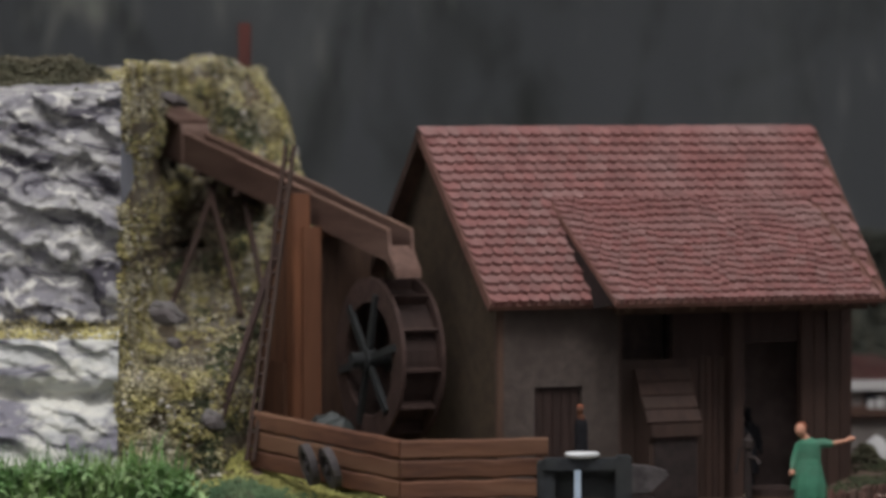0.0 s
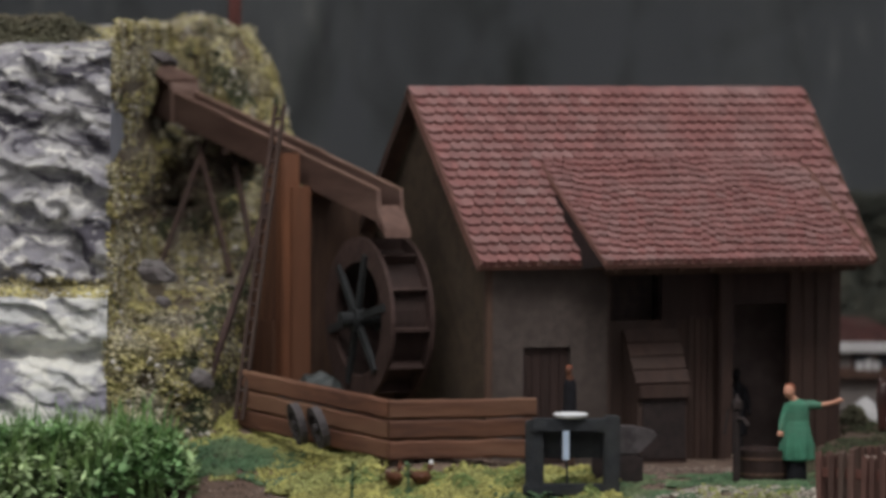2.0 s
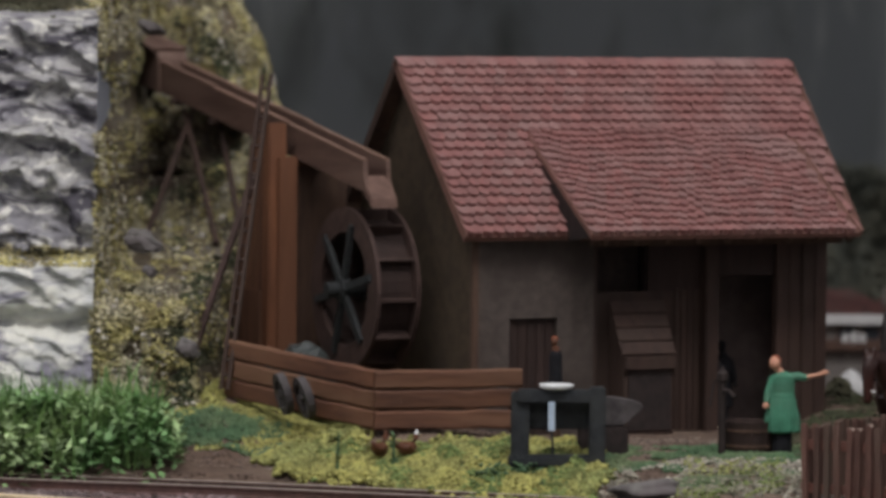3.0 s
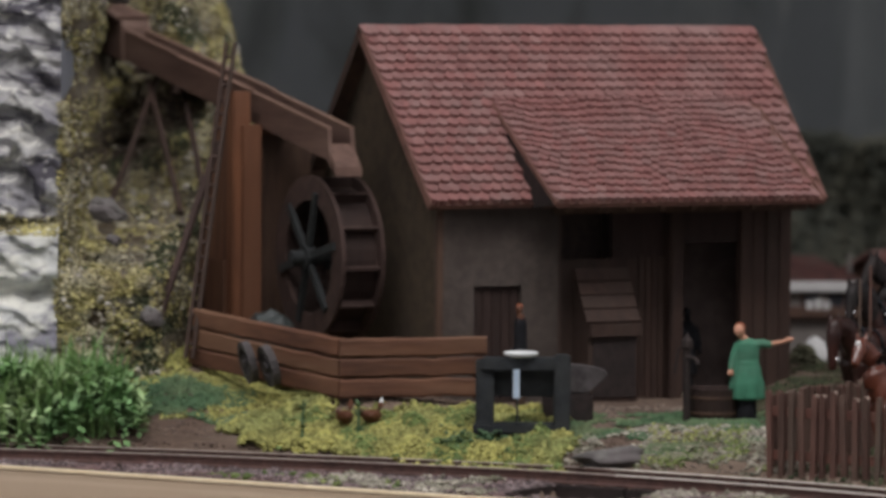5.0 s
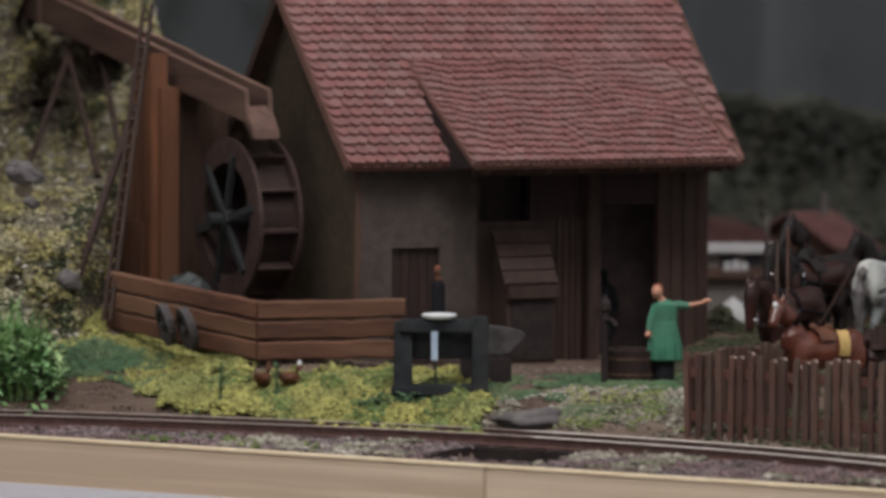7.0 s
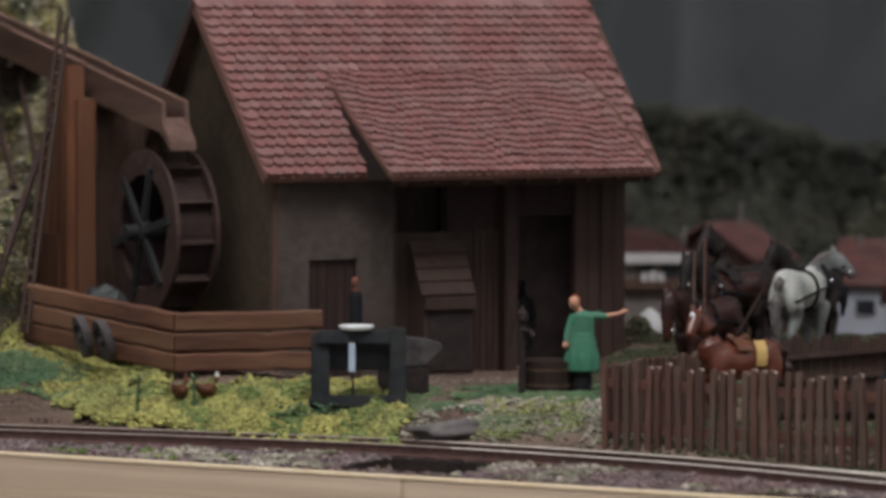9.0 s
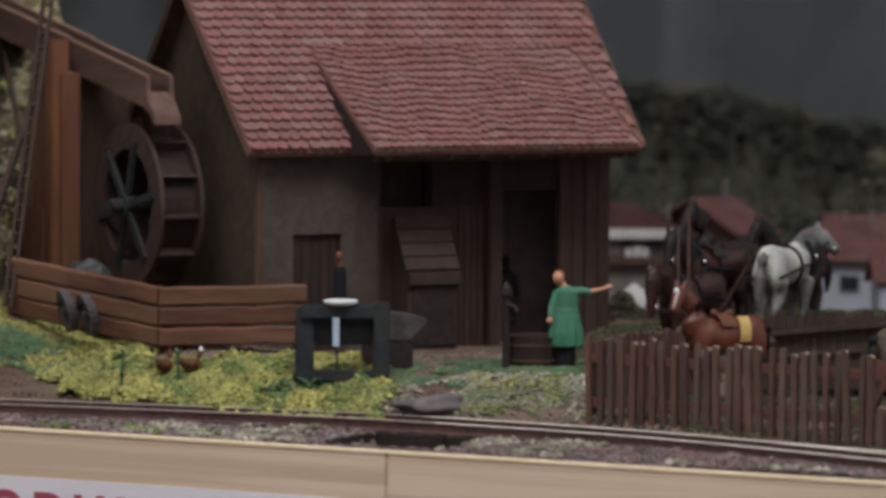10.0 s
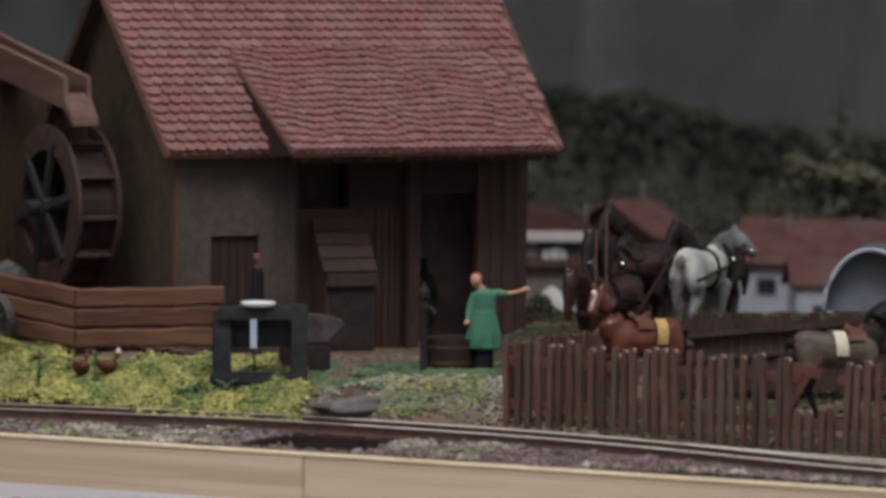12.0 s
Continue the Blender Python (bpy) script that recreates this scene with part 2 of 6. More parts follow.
def layered(name, layers, rough=0.9, bump=0.0, dist=0.001):
    """A painted surface: each layer is a noise (scale, stretch, turn, distortion, detail) whose ramp lays a colour over the one below."""
    m = bpy.data.materials.new(name)
    m.use_nodes = True
    N, Lk = m.node_tree.nodes, m.node_tree.links
    bs = N["Principled BSDF"]
    bs.inputs["Roughness"].default_value, bs.inputs["Specular IOR Level"].default_value = rough, 0.2
    tc = N.new("ShaderNodeTexCoord")
    col = None
    for colour, sc, stretch, turn, distort, detail, lo, hi in layers:
        if col is None:
            col = N.new("ShaderNodeRGB")
            col.outputs[0].default_value = (*colour, 1)
            col = col.outputs[0]
            continue
        mp = N.new("ShaderNodeMapping")
        mp.inputs["Scale"].default_value, mp.inputs["Rotation"].default_value = stretch, (0, radians(turn), 0)
        Lk.new(tc.outputs["Object"], mp.inputs[0])
        n = N.new("ShaderNodeTexNoise")
        for key, value in (("Scale", sc), ("Detail", detail), ("Distortion", distort), ("Roughness", 0.6)):
            n.inputs[key].default_value = value
        Lk.new(mp.outputs[0], n.inputs["Vector"])
        r = N.new("ShaderNodeMapRange")
        r.inputs[1].default_value, r.inputs[2].default_value = lo, hi
        Lk.new(n.outputs[0], r.inputs[0])
        x = N.new("ShaderNodeMix")
        x.data_type = "RGBA"
        Lk.new(r.outputs[0], x.inputs[0])
        Lk.new(col, x.inputs[6])
        x.inputs[7].default_value = (*colour, 1)
        col = x.outputs[2]
        last = n.outputs[0]
    Lk.new(col, bs.inputs["Base Color"])
    if bump:
        bp = N.new("ShaderNodeBump")
        bp.inputs["Strength"].default_value, bp.inputs["Distance"].default_value = bump, dist
        Lk.new(last, bp.inputs["Height"])
        Lk.new(bp.outputs[0], bs.inputs["Normal"])
    return m


ROCK = layered("painted_rock", [
    ((0.235, 0.23, 0.25), 0, 0, 0, 0, 0, 0, 0),
    ((0.38, 0.375, 0.37), 70, (1, 1, 2.0), 32, 1.2, 7, 0.44, 0.54),
    ((0.085, 0.08, 0.096), 62, (1, 1, 2.4), 32, 1.6, 7, 0.52, 0.59),
    ((0.66, 0.65, 0.60), 190, (1, 1, 1.6), 32, 0.9, 7, 0.55, 0.64)], 0.85, 1.0)
ROCK_LOW = layered("cream_rock", [
    ((0.66, 0.66, 0.60), 0, 0, 0, 0, 0, 0, 0),
    ((0.50, 0.51, 0.50), 90, (1, 1, 2.0), 20, 0.8, 6, 0.45, 0.62),
    ((0.22, 0.215, 0.25), 42, (1, 1, 2.6), 22, 1.0, 6, 0.525, 0.60),
    ((0.78, 0.77, 0.70), 200, (1, 1, 1.6), 20, 0.8, 6, 0.57, 0.68)], 0.85, 0.7)
BACKDROP = layered("painted_mountain", [
    ((0.060, 0.066, 0.069), 0, 0, 0, 0, 0, 0, 0),
    ((0.090, 0.098, 0.103), 3.5, (1, 1, 0.8), 25, 0.5, 4, 0.36, 0.66),
    ((0.030, 0.034, 0.032), 26, (1, 1, 0.5), -12, 0.8, 8, 0.46, 0.68),
    ((0.108, 0.117, 0.116), 22, (1, 1, 0.22), -14, 0.9, 6, 0.54, 0.74),
    ((0.19, 0.20, 0.175), 55, (1, 1, 0.2), 10, 0.6, 6, 0.60, 0.76)])


def hazier(m, x0, x1, share, colour):
    """The painting grows paler and hazier towards one side."""
    N, Lk = m.node_tree.nodes, m.node_tree.links
    bs = N["Principled BSDF"]
    old = bs.inputs["Base Color"].links[0].from_socket
    tc, sep, r, x = N.new("ShaderNodeTexCoord"), N.new("ShaderNodeSeparateXYZ"), N.new("ShaderNodeMapRange"), N.new("ShaderNodeMix")
    r.inputs[1].default_value, r.inputs[2].default_value, r.inputs[4].default_value = x0, x1, share
    x.data_type = "RGBA"
    Lk.new(tc.outputs["Object"], sep.inputs[0])
    Lk.new(sep.outputs[0], r.inputs[0])
    Lk.new(r.outputs[0], x.inputs[0])
    Lk.new(old, x.inputs[6])
    x.inputs[7].default_value = (*colour, 1)
    Lk.new(x.outputs[2], bs.inputs["Base Color"])


hazier(BACKDROP, 0.08, 0.30, 0.55, (0.098, 0.108, 0.114))


# ---- mesh helpers; all their lengths are in millimetres ----
MM = 0.001


def part(name, bm, material, parent=None, label="", bevel=0.0, smooth=False):
    """Links a bmesh as one mesh object, under a thing or a part where parent is given."""
    if bevel:
        bmesh.ops.bevel(bm, geom=bm.edges[:], offset=bevel, segments=2, affect="EDGES", clamp_overlap=True)
    bmesh.ops.recalc_face_normals(bm, faces=bm.faces[:])
    bmesh.ops.scale(bm, vec=(MM, MM, MM), verts=bm.verts[:])
    me = bpy.data.meshes.new(name)
    bm.to_mesh(me)
    bm.free()
    for m in (material if isinstance(material, (list, tuple)) else [material]):
        me.materials.append(m)
    if smooth:
        for p in me.polygons:
            p.use_smooth = True
    ob = new(name, me)
    ob.parent = parent
    if label:
        tagged(ob, label)
    return ob


def thing(name, label, category, x, y, z, rz=0, group="", kind=""):
    ob = new(name)
    ob.empty_display_size = 0.005
    ob.matrix_world = pose(x * MM, y * MM, z * MM + H, 0, 0, rz)
    return tagged(ob, label, category, group, kind)


def place(ob, x, y, z, rz=0, rx=0, ry=0):
    ob.matrix_basis = pose(x * MM, y * MM, z * MM + H, rx, ry, rz)
    return ob


def box(bm, x0, x1, y0, y1, z0, z1, m=None, mi=0):
    vs = [bm.verts.new((x, y, z)) for x in (x0, x1) for y in (y0, y1) for z in (z0, z1)]
    for f in ((0, 1, 3, 2), (4, 6, 7, 5), (0, 4, 5, 1), (2, 3, 7, 6), (0, 2, 6, 4), (1, 5, 7, 3)):
        bm.faces.new([vs[i] for i in f]).material_index = mi
    if m is not None:
        bmesh.ops.transform(bm, matrix=m, verts=vs)
    return vs


def boxed(*args, m=None):
    bm = bmesh.new()
    box(bm, *args, m=m)
    return bm


def prism(pts, axis, lo, hi):
    """A flat outline pushed along an axis: x takes (y, z), y takes (x, z), z takes (x, y)."""
    bm = bmesh.new()
    put = {"x": lambda p, t: (t, p[0], p[1]), "y": lambda p, t: (p[0], t, p[1]), "z": lambda p, t: (p[0], p[1], t)}[axis]
    a = [bm.verts.new(put(p, lo)) for p in pts]
    b = [bm.verts.new(put(p, hi)) for p in pts]
    bm.faces.new(a)
    bm.faces.new(b[::-1])
    for i in range(len(pts)):
        j = (i + 1) % len(pts)
        bm.faces.new((a[i], b[i], b[j], a[j]))
    return bm


def tube(bm, pts, radii, segs=8, mi=0, flat=1.0):
    """A limb through points with a radius at each, closed at both ends. flat squeezes it sideways."""
    rings = []
    pts = [Vector(p) for p in pts]
    for i, p in enumerate(pts):
        d = (pts[min(i + 1, len(pts) - 1)] - pts[max(i - 1, 0)]).normalized()
        up = Vector((0, 0, 1)) if abs(d.z) < 0.9 else Vector((1, 0, 0))
        s = d.cross(up).normalized()
        t = s.cross(d).normalized()
        r = radii[i] if isinstance(radii, (list, tuple)) else radii
        rings.append([bm.verts.new(p + (s * math.cos(k) * flat + t * math.sin(k)) * r) for k in [2 * math.pi * q / segs for q in range(segs)]])
    for a, b in zip(rings, rings[1:]):
        for i in range(segs):
            j = (i + 1) % segs
            bm.faces.new((a[i], a[j], b[j], b[i])).material_index = mi
    bm.faces.new(rings[0][::-1]).material_index = mi
    bm.faces.new(rings[-1]).material_index = mi


def rod(p, q, r, segs=6):
    bm = bmesh.new()
    tube(bm, [p, q], r, segs)
    return bm


def beam(p, q, w, h):
    """A squared timber from p to q."""
    bm = bmesh.new()
    p, q = Vector(p), Vector(q)
    d = q - p
    m = Matrix.Translation(p) @ d.to_track_quat("X", "Z").to_matrix().to_4x4()
    box(bm, 0, d.length, -w / 2, w / 2, -h / 2, h / 2, m=m)
    return bm


def ball(bm, c, rx, ry, rz, mi=0, sub=2):
    made = bmesh.ops.create_icosphere(bm, subdivisions=sub, radius=1)["verts"]
    bmesh.ops.transform(bm, matrix=Matrix.Translation(c) @ Matrix.Diagonal((rx, ry, rz, 1)), verts=made)
    for v in made:
        for f in v.link_faces:
            f.material_index = mi


def lathe(bm, prof, c=(0, 0, 0), segs=14, mi=0, sy=1.0):
    """Turns (radius, height) pairs round the upright through c."""
    rings = [[bm.verts.new((c[0] + r * math.cos(k), c[1] + r * math.sin(k) * sy, c[2] + z)) for k in [2 * math.pi * q / segs for q in range(segs)]] for r, z in prof]
    for a, b in zip(rings, rings[1:]):
        for i in range(segs):
            j = (i + 1) % segs
            bm.faces.new((a[i], a[j], b[j], b[i])).material_index = mi
    bm.faces.new(rings[0][::-1]).material_index = mi
    bm.faces.new(rings[-1]).material_index = mi


def raw(name, verts, faces, material, label, category, kind="stuff", smooth=False):
    me = bpy.data.meshes.new(name)
    v = np.asarray(verts, float) * MM
    v[:, 2] += H
    me.from_pydata(v.tolist(), [], faces)
    me.materials.append(material)
    if smooth:
        for p in me.polygons:
            p.use_smooth = True
    return tagged(new(name, me), label, category, kind=kind)


def crumbs(name, pts, size, material, label, category, flat=0.8, seed=1):
    """Loose scatter: a small uneven eight-sided lump at every point."""
    rng = np.random.default_rng(seed)
    pts = np.asarray(pts, float)
    n = len(pts)
    dirs = np.array([(1, 0, 0), (-1, 0, 0), (0, 1, 0), (0, -1, 0), (0, 0, 1), (0, 0, -1)], float)
    r = size * rng.uniform(0.45, 1.3, (n, 1, 1)) * rng.uniform(0.6, 1.25, (n, 6, 1))
    turn = rng.uniform(0, 2 * np.pi, n)
    lean = rng.uniform(-0.6, 0.6, n)
    c, s, cl, sl = np.cos(turn), np.sin(turn), np.cos(lean), np.sin(lean)
    rot = np.zeros((n, 3, 3))
    rot[:, 0, 0], rot[:, 0, 1], rot[:, 1, 0], rot[:, 1, 1], rot[:, 2, 2] = c, -s, s, c, 1
    tip = np.zeros((n, 3, 3))
    tip[:, 0, 0], tip[:, 0, 2], tip[:, 2, 0], tip[:, 2, 2], tip[:, 1, 1] = cl, sl, -sl, cl, 1
    v = np.einsum("nij,nkj->nki", rot @ tip, dirs[None] * r) * np.array((1, 1, flat)) + pts[:, None]
    f = np.array([(0, 2, 4), (2, 1, 4), (1, 3, 4), (3, 0, 4), (2, 0, 5), (1, 2, 5), (3, 1, 5), (0, 3, 5)])
    faces = (f[None] + 6 * np.arange(n)[:, None, None]).reshape(-1, 3)
    return raw(name, v.reshape(-1, 3), faces.tolist(), material, label, category)


def smooth(a, b, x):
    t = np.clip((np.asarray(x, float) - a) / (b - a), 0, 1)
    return t * t * (3 - 2 * t)


def wave(x, y, z, s):
    return noise.noise((x / s, y / s, z / s))


def fbm(x, y, z, s, octaves=4):
    return sum(wave(x + 31 * k, y, z, s / 2 ** k) / 2 ** k for k in range(octaves))


# ---- the diorama's ground ----
# Front board line: a point, its direction and the way back from it.
E0, ED, EN = Vector((-22.3, 865.4, 0)), Vector((0.862, -0.507, 0)), Vector((0.507, 0.862, 0))


def along(e, s, z=0.0):
    p = E0 + ED * e + EN * s
    return Vector((p.x, p.y, z))


def back_of_board(x, y):
    return (x - E0.x) * EN.x + (y - E0.y) * EN.y


# The near rail: how far along the board, and how far behind it.
TRACK_E = (-420, -75, -50, -28, -12, 10, 38, 60, 91, 113, 138, 155, 175, 260, 520)
TRACK_S = (5.5, 5.5, 12.5, 18, 20.4, 24.5, 28.6, 28.9, 27.2, 24.0, 17.4, 11.8, 7.2, 5, 5)


def ground(x, y):
    """Height of the ground, without its small unevenness."""
    x, y = np.asarray(x, float), np.asarray(y, float)
    s = back_of_board(x, y)
    right = smooth(74, 90, x)
    yard = 5 * smooth(36, 66, s) * (1 - right) + right * (8.5 * smooth(880, 940, y) + 0.5)
    e = (x - E0.x) * ED.x + (y - E0.y) * ED.y
    bank = s - np.interp(e, TRACK_E, TRACK_S)
    far = smooth(95, 140, e)
    z = -8 + 3 * smooth(10.2, 15.5, bank) * (1 - 0.8 * far) + 2.4 * far * smooth(40, 65, s) + yard
    z = z - 6 * smooth(49, 51, e) * smooth(74, 72, e) * smooth(2.5, 4.5, s) * smooth(3.0, 0.5, bank)
    z = z + 3.5 * np.exp(-((x + 6) / 22) ** 2 - ((y - 930) / 18) ** 2) * (x < 200)
    z = z + 9 * smooth(-18, -45, x) * smooth(915, 965, y)
    return z - 14 * smooth(1000, 1100, y) * smooth(60, 100, x)


def ground_sheet():
    xs = np.concatenate([np.arange(-420, -100, 20), np.arange(-100, 190, 2.0), np.arange(190, 621, 10)])
    ss = np.concatenate([np.arange(0, 120, 1.6), np.arange(120, 300, 6), np.arange(300, 761, 20)])
    verts, faces = [], []
    for x in xs:
        for s in ss:
            y = E0.y + (s - (x - E0.x) * EN.x) / EN.y
            if s > 120:
                y0 = y - (s - 120) / EN.y
                y = y0 + (1600 - y0) * (s - 120) / 640
            z = float(ground(x, y)) + (0.5 * fbm(x, y, 0, 9) if s > 0.5 else 0)
            verts.append((x, y, z))
    n = len(ss)
    faces = [(i * n + j, i * n + n + j, i * n + n + j + 1, i * n + j + 1) for i in range(len(xs) - 1) for j in range(n - 1)]
    return raw("ground", verts, faces, EARTH, "brown earth ground of the model landscape", "ground", "structure", True)


ground_sheet()


def strip(name, e0, e1, s0, s1, z0, z1, material, label, category, bevel=0.0, kind="", parent=None):
    """A box that lies along the front board."""
    bm = boxed(0, e1 - e0, s0, s1, z0, z1)
    ob = part(name, bm, material, None, "", bevel)
    p = along(e0, 0)
    place(ob, p.x, p.y, 0, math.degrees(math.atan2(ED.y, ED.x)))
    return tagged(ob, label, category, kind=kind)


# The two front boards of the modules butt at a seam.
strip("front_board", -459, 66.4, -3, 0, -95, -8.4, BOARD, "pale pine front board of the model module", "board", 0.3)
strip("front_board", 66.48, 740, -3, 0, -95, -8.4, BOARD, "pale pine front board with a seam", "board", 0.3)
strip("board_edge", -459, 66.4, -3.1, 0.1, -8.39, -7.9, BOARDTOP, "sawn pale top edge of the pine board", "board edge", 0.12)
strip("board_edge", 66.48, 740, -3.1, 0.1, -8.39, -7.9, BOARDTOP, "sawn pale top edge of the pine board", "board edge", 0.12)
plinth = part("plinth", prism([(-418, 1099.5), (618, 490), (618, 1598), (-418, 1598)], "z", -H * 1000 + 2, -30), SLEEPER)
place(plinth, 0, 0, 0)
tagged(plinth, "dark cloth-covered table under the model", "plinth", kind="structure")

sign = strip("paper_sign", -150, 57, -3.35, -3.1, -60, -16.9, PAPER, "white paper sign with red capital letters taped on the board", "sign")
for char, left, inset in (("O", -19.3, 0.45), ("D", -8.8, 0.76), ("U", 0.1, 0.61), ("L", 9.5, 0.74), ("I", 17.2, 0.76)):
    txt = bpy.data.curves.new("letter", "FONT")
    txt.body, txt.size, txt.extrude, txt.offset = char, 0.010, 0.00002, 0.0004
    letter = new("letter", txt)
    txt.materials.append(RED)
    letter.parent = sign
    letter.matrix_basis = pose((150 + left - inset + 0.4) * MM, -0.0034, -0.0268, 90, 0, 0)
    tagged(letter, "bold red printed capital letter")
for z in (-21.2, -27.2):
    part("serif", boxed(165.5, 170.9, -3.46, -3.38, z, z + 1.5), RED, sign)


# ---- narrow-gauge track along the front ----
def track_s(e):
    """How far the near rail lies behind the board: it swings towards it at the right."""
    return float(np.interp(e, TRACK_E, TRACK_S))


def track_curve(off, swing=0.0, start=-300):
    es = np.arange(-300, 400, 6.0)
    s = np.convolve([track_s(e) for e in np.arange(-300 - 12, 400 + 12, 6.0)], np.ones(5) / 5, "valid")
    return [along(e, v + off + swing * float(smooth(118, 190, e))) for e, v in zip(es, s) if e >= start]


def rail(off, swing=0.0, start=-300):
    """A vignoles rail: foot, web and head, swept along the track."""
    path = track_curve(off, swing, start)
    root = thing("rail", "rusty narrow-gauge rail with lamp reflection painted on its top", "rail", 0, 0, 0, group="rails of the track")
    for name, prof, material in (("rail_web", [(-0.9, -7.9), (0.9, -7.9), (0.9, -7.6), (0.2, -7.35), (0.2, -6.35), (0.4, -6.2), (0.4, -5.9), (-0.4, -5.9), (-0.4, -6.2), (-0.2, -6.35), (-0.2, -7.35), (-0.9, -7.6)], RAIL),
                                 ("rail_head", [(-0.42, -5.82), (0.42, -5.82), (0.42, -5.74), (0.34, -5.66), (-0.34, -5.66), (-0.42, -5.74)], RAILTOP)):
        # the head's brighter colour at the right paints in the lamps' reflection
        bm = bmesh.new()
        rings = []
        for i, p in enumerate(path):
            d = (path[min(i + 1, len(path) - 1)] - path[max(i - 1, 0)]).normalized()
            nn = Vector((-d.y, d.x, 0))
            rings.append([bm.verts.new((p.x + nn.x * q, p.y + nn.y * q, z)) for q, z in prof])
        for a, b in zip(rings, rings[1:]):
            for i in range(len(prof)):
                j = (i + 1) % len(prof)
                f = bm.faces.new((a[i], b[i], b[j], a[j]))
                f.material_index = int(name == "rail_head" and a[0].co.x < 42)
        part(name, bm, [material, RAILDULL], root)


rail(0)
rail(9.4)
rail(9.4, 6.5, 124)
centre = track_curve(4.5)
bm = boxed(-8, 8, -1.1, 1.1, -0.5, 0.5)
sleeper = part("sleeper", bm, SLEEPER, None, bevel=0.15)
tagged(sleeper, "dark stained wooden railway sleeper in ballast", "sleeper", "sleepers of the track")
for k in range(0, len(centre) - 1):
    p, d = centre[k], (centre[k + 1] - centre[k])
    m = pose(p.x * MM, p.y * MM, -8.25 * MM + H, 0, 0, math.degrees(math.atan2(d.y, d.x)) + 90)
    if k:
        copy_thing(sleeper, m)
    else:
        sleeper.matrix_basis = m

# Culvert timbers under the near rail, near-black to put in the pit's shade.
for e0, e1, s0, s1, z0, z1, m in ((49, 63.5, 24.8, 27, -15, -7.95, NEARBLACK), (64, 75, 24.6, 27, -15, -7.95, NEARBLACK), (52, 73, 12, 13.5, -14.6, -10.2, NEARBLACK), (70.6, 71.8, 20, 21.4, -14.5, -7.9, WEATHER), (47.5, 49.2, 5, 25, -14, -7.7, NEARBLACK)):
    strip("culvert_timber", e0, e1, s0, s1, z0, z1, m, "culvert timber under the track with the pit shade in its colour", "timber", 0.2)


# ---- rock module and mossy hill ----
def sheet(name, us, vs, fn, material, label, category, kind="structure", smooth_on=True):
    verts = [fn(u, v) for u in us for v in vs]
    n = len(vs)
    faces = [(i * n + j, i * n + n + j, i * n + n + j + 1, i * n + j + 1) for i in range(len(us) - 1) for j in range(n - 1)]
    return raw(name, verts, faces, material, label, category, kind, smooth_on)


def rock_point(x, t):
    """Cliff in two tiers: t runs up the lower tier, over the ledge, up the upper tier and back over the top."""
    if t < 1:
        z, y = 6 + 28 * t, 946 + 5 * t
        y += 5.5 * math.exp(-((z - 24.5 + 0.13 * (x + 90) + 2 * wave(x, 2, 5, 9)) / 2.4) ** 2)
    elif t < 1.3:
        z, y = 34 + 3 * (t - 1) / 0.3, 951 + 8 * (t - 1) / 0.3
    elif t < 2.3:
        z, y = 37 + 48 * (t - 1.3), 959 + 4 * (t - 1.3)
    else:
        z, y = 85 + 5 * (t - 2.3), 963 + 90 * (t - 2.3)
    amp = (1.0 if t > 1.3 else 0.45) if t < 2.3 else 0.25
    # overhanging ledges that run down to the right
    out = 0
    for step, deep, k in ((10.5, 4.6, 0), (4.6, 1.7, 40)):
        p = (z + 0.5 * x + 0.55 * step * fbm(x + k, 0, z, step * 1.5, 3)) / step
        f = p - math.floor(p)
        edge = (1 - f) ** 1.2 if f < 0.9 else (f - 0.9) * 10 * 0.98 + (0.1 ** 1.2) * (1 - f) * 10
        out += deep * edge * (0.65 + 0.9 * wave(x + k, 7, z, step * 1.3))
    crag = 1 - abs(wave(x + 0.4 * z, 3, z * 1.5, 3.2)) * 2
    y -= amp * (1.15 * out + 0.9 * crag + 0.9 * fbm(x, y, z, 2.8) + 2.2 * wave(x, y, z, 20) + 1.2)
    z += 0.8 * fbm(x + 9, y, z, 5)
    return (x, y, z)


xs = np.concatenate([np.arange(-260, -110, 3.0), np.arange(-110, -67.4, 0.5), [-67.2]])
ts = np.concatenate([np.arange(0, 2.3, 0.013), np.arange(2.3, 3.6, 0.03)])
sheet("rock_face", xs, ts[ts > 1.14], rock_point, ROCK, "grey painted rock face with overhanging ledges", "rock face")
sheet("rock_foot", xs, ts[ts < 1.16], rock_point, ROCK_LOW, "cream-white painted foot of the rock face", "rock face")
# its sawn side
sv, sf = [], []
for t in ts:
    p = rock_point(-67.2, t)
    sv += [p, (-67.2, 1110, p[2])]
sf = [(2 * i, 2 * i + 1, 2 * i + 3, 2 * i + 2) for i in range(len(ts) - 1)]
raw("rock_side", sv, sf, ROCKSIDE, "smooth blue-grey sawn side of the rock module", "rock side", "structure")


def hill_top(x):
    return float(np.interp(x, (-76, -70, -58, -44, -38, -34, -27, -18, -8), (86, 89, 93, 90, 80, 66, 40, 14, 0)))


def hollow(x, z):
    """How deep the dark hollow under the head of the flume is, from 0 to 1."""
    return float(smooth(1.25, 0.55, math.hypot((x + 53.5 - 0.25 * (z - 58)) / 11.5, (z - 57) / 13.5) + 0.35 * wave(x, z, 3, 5)))


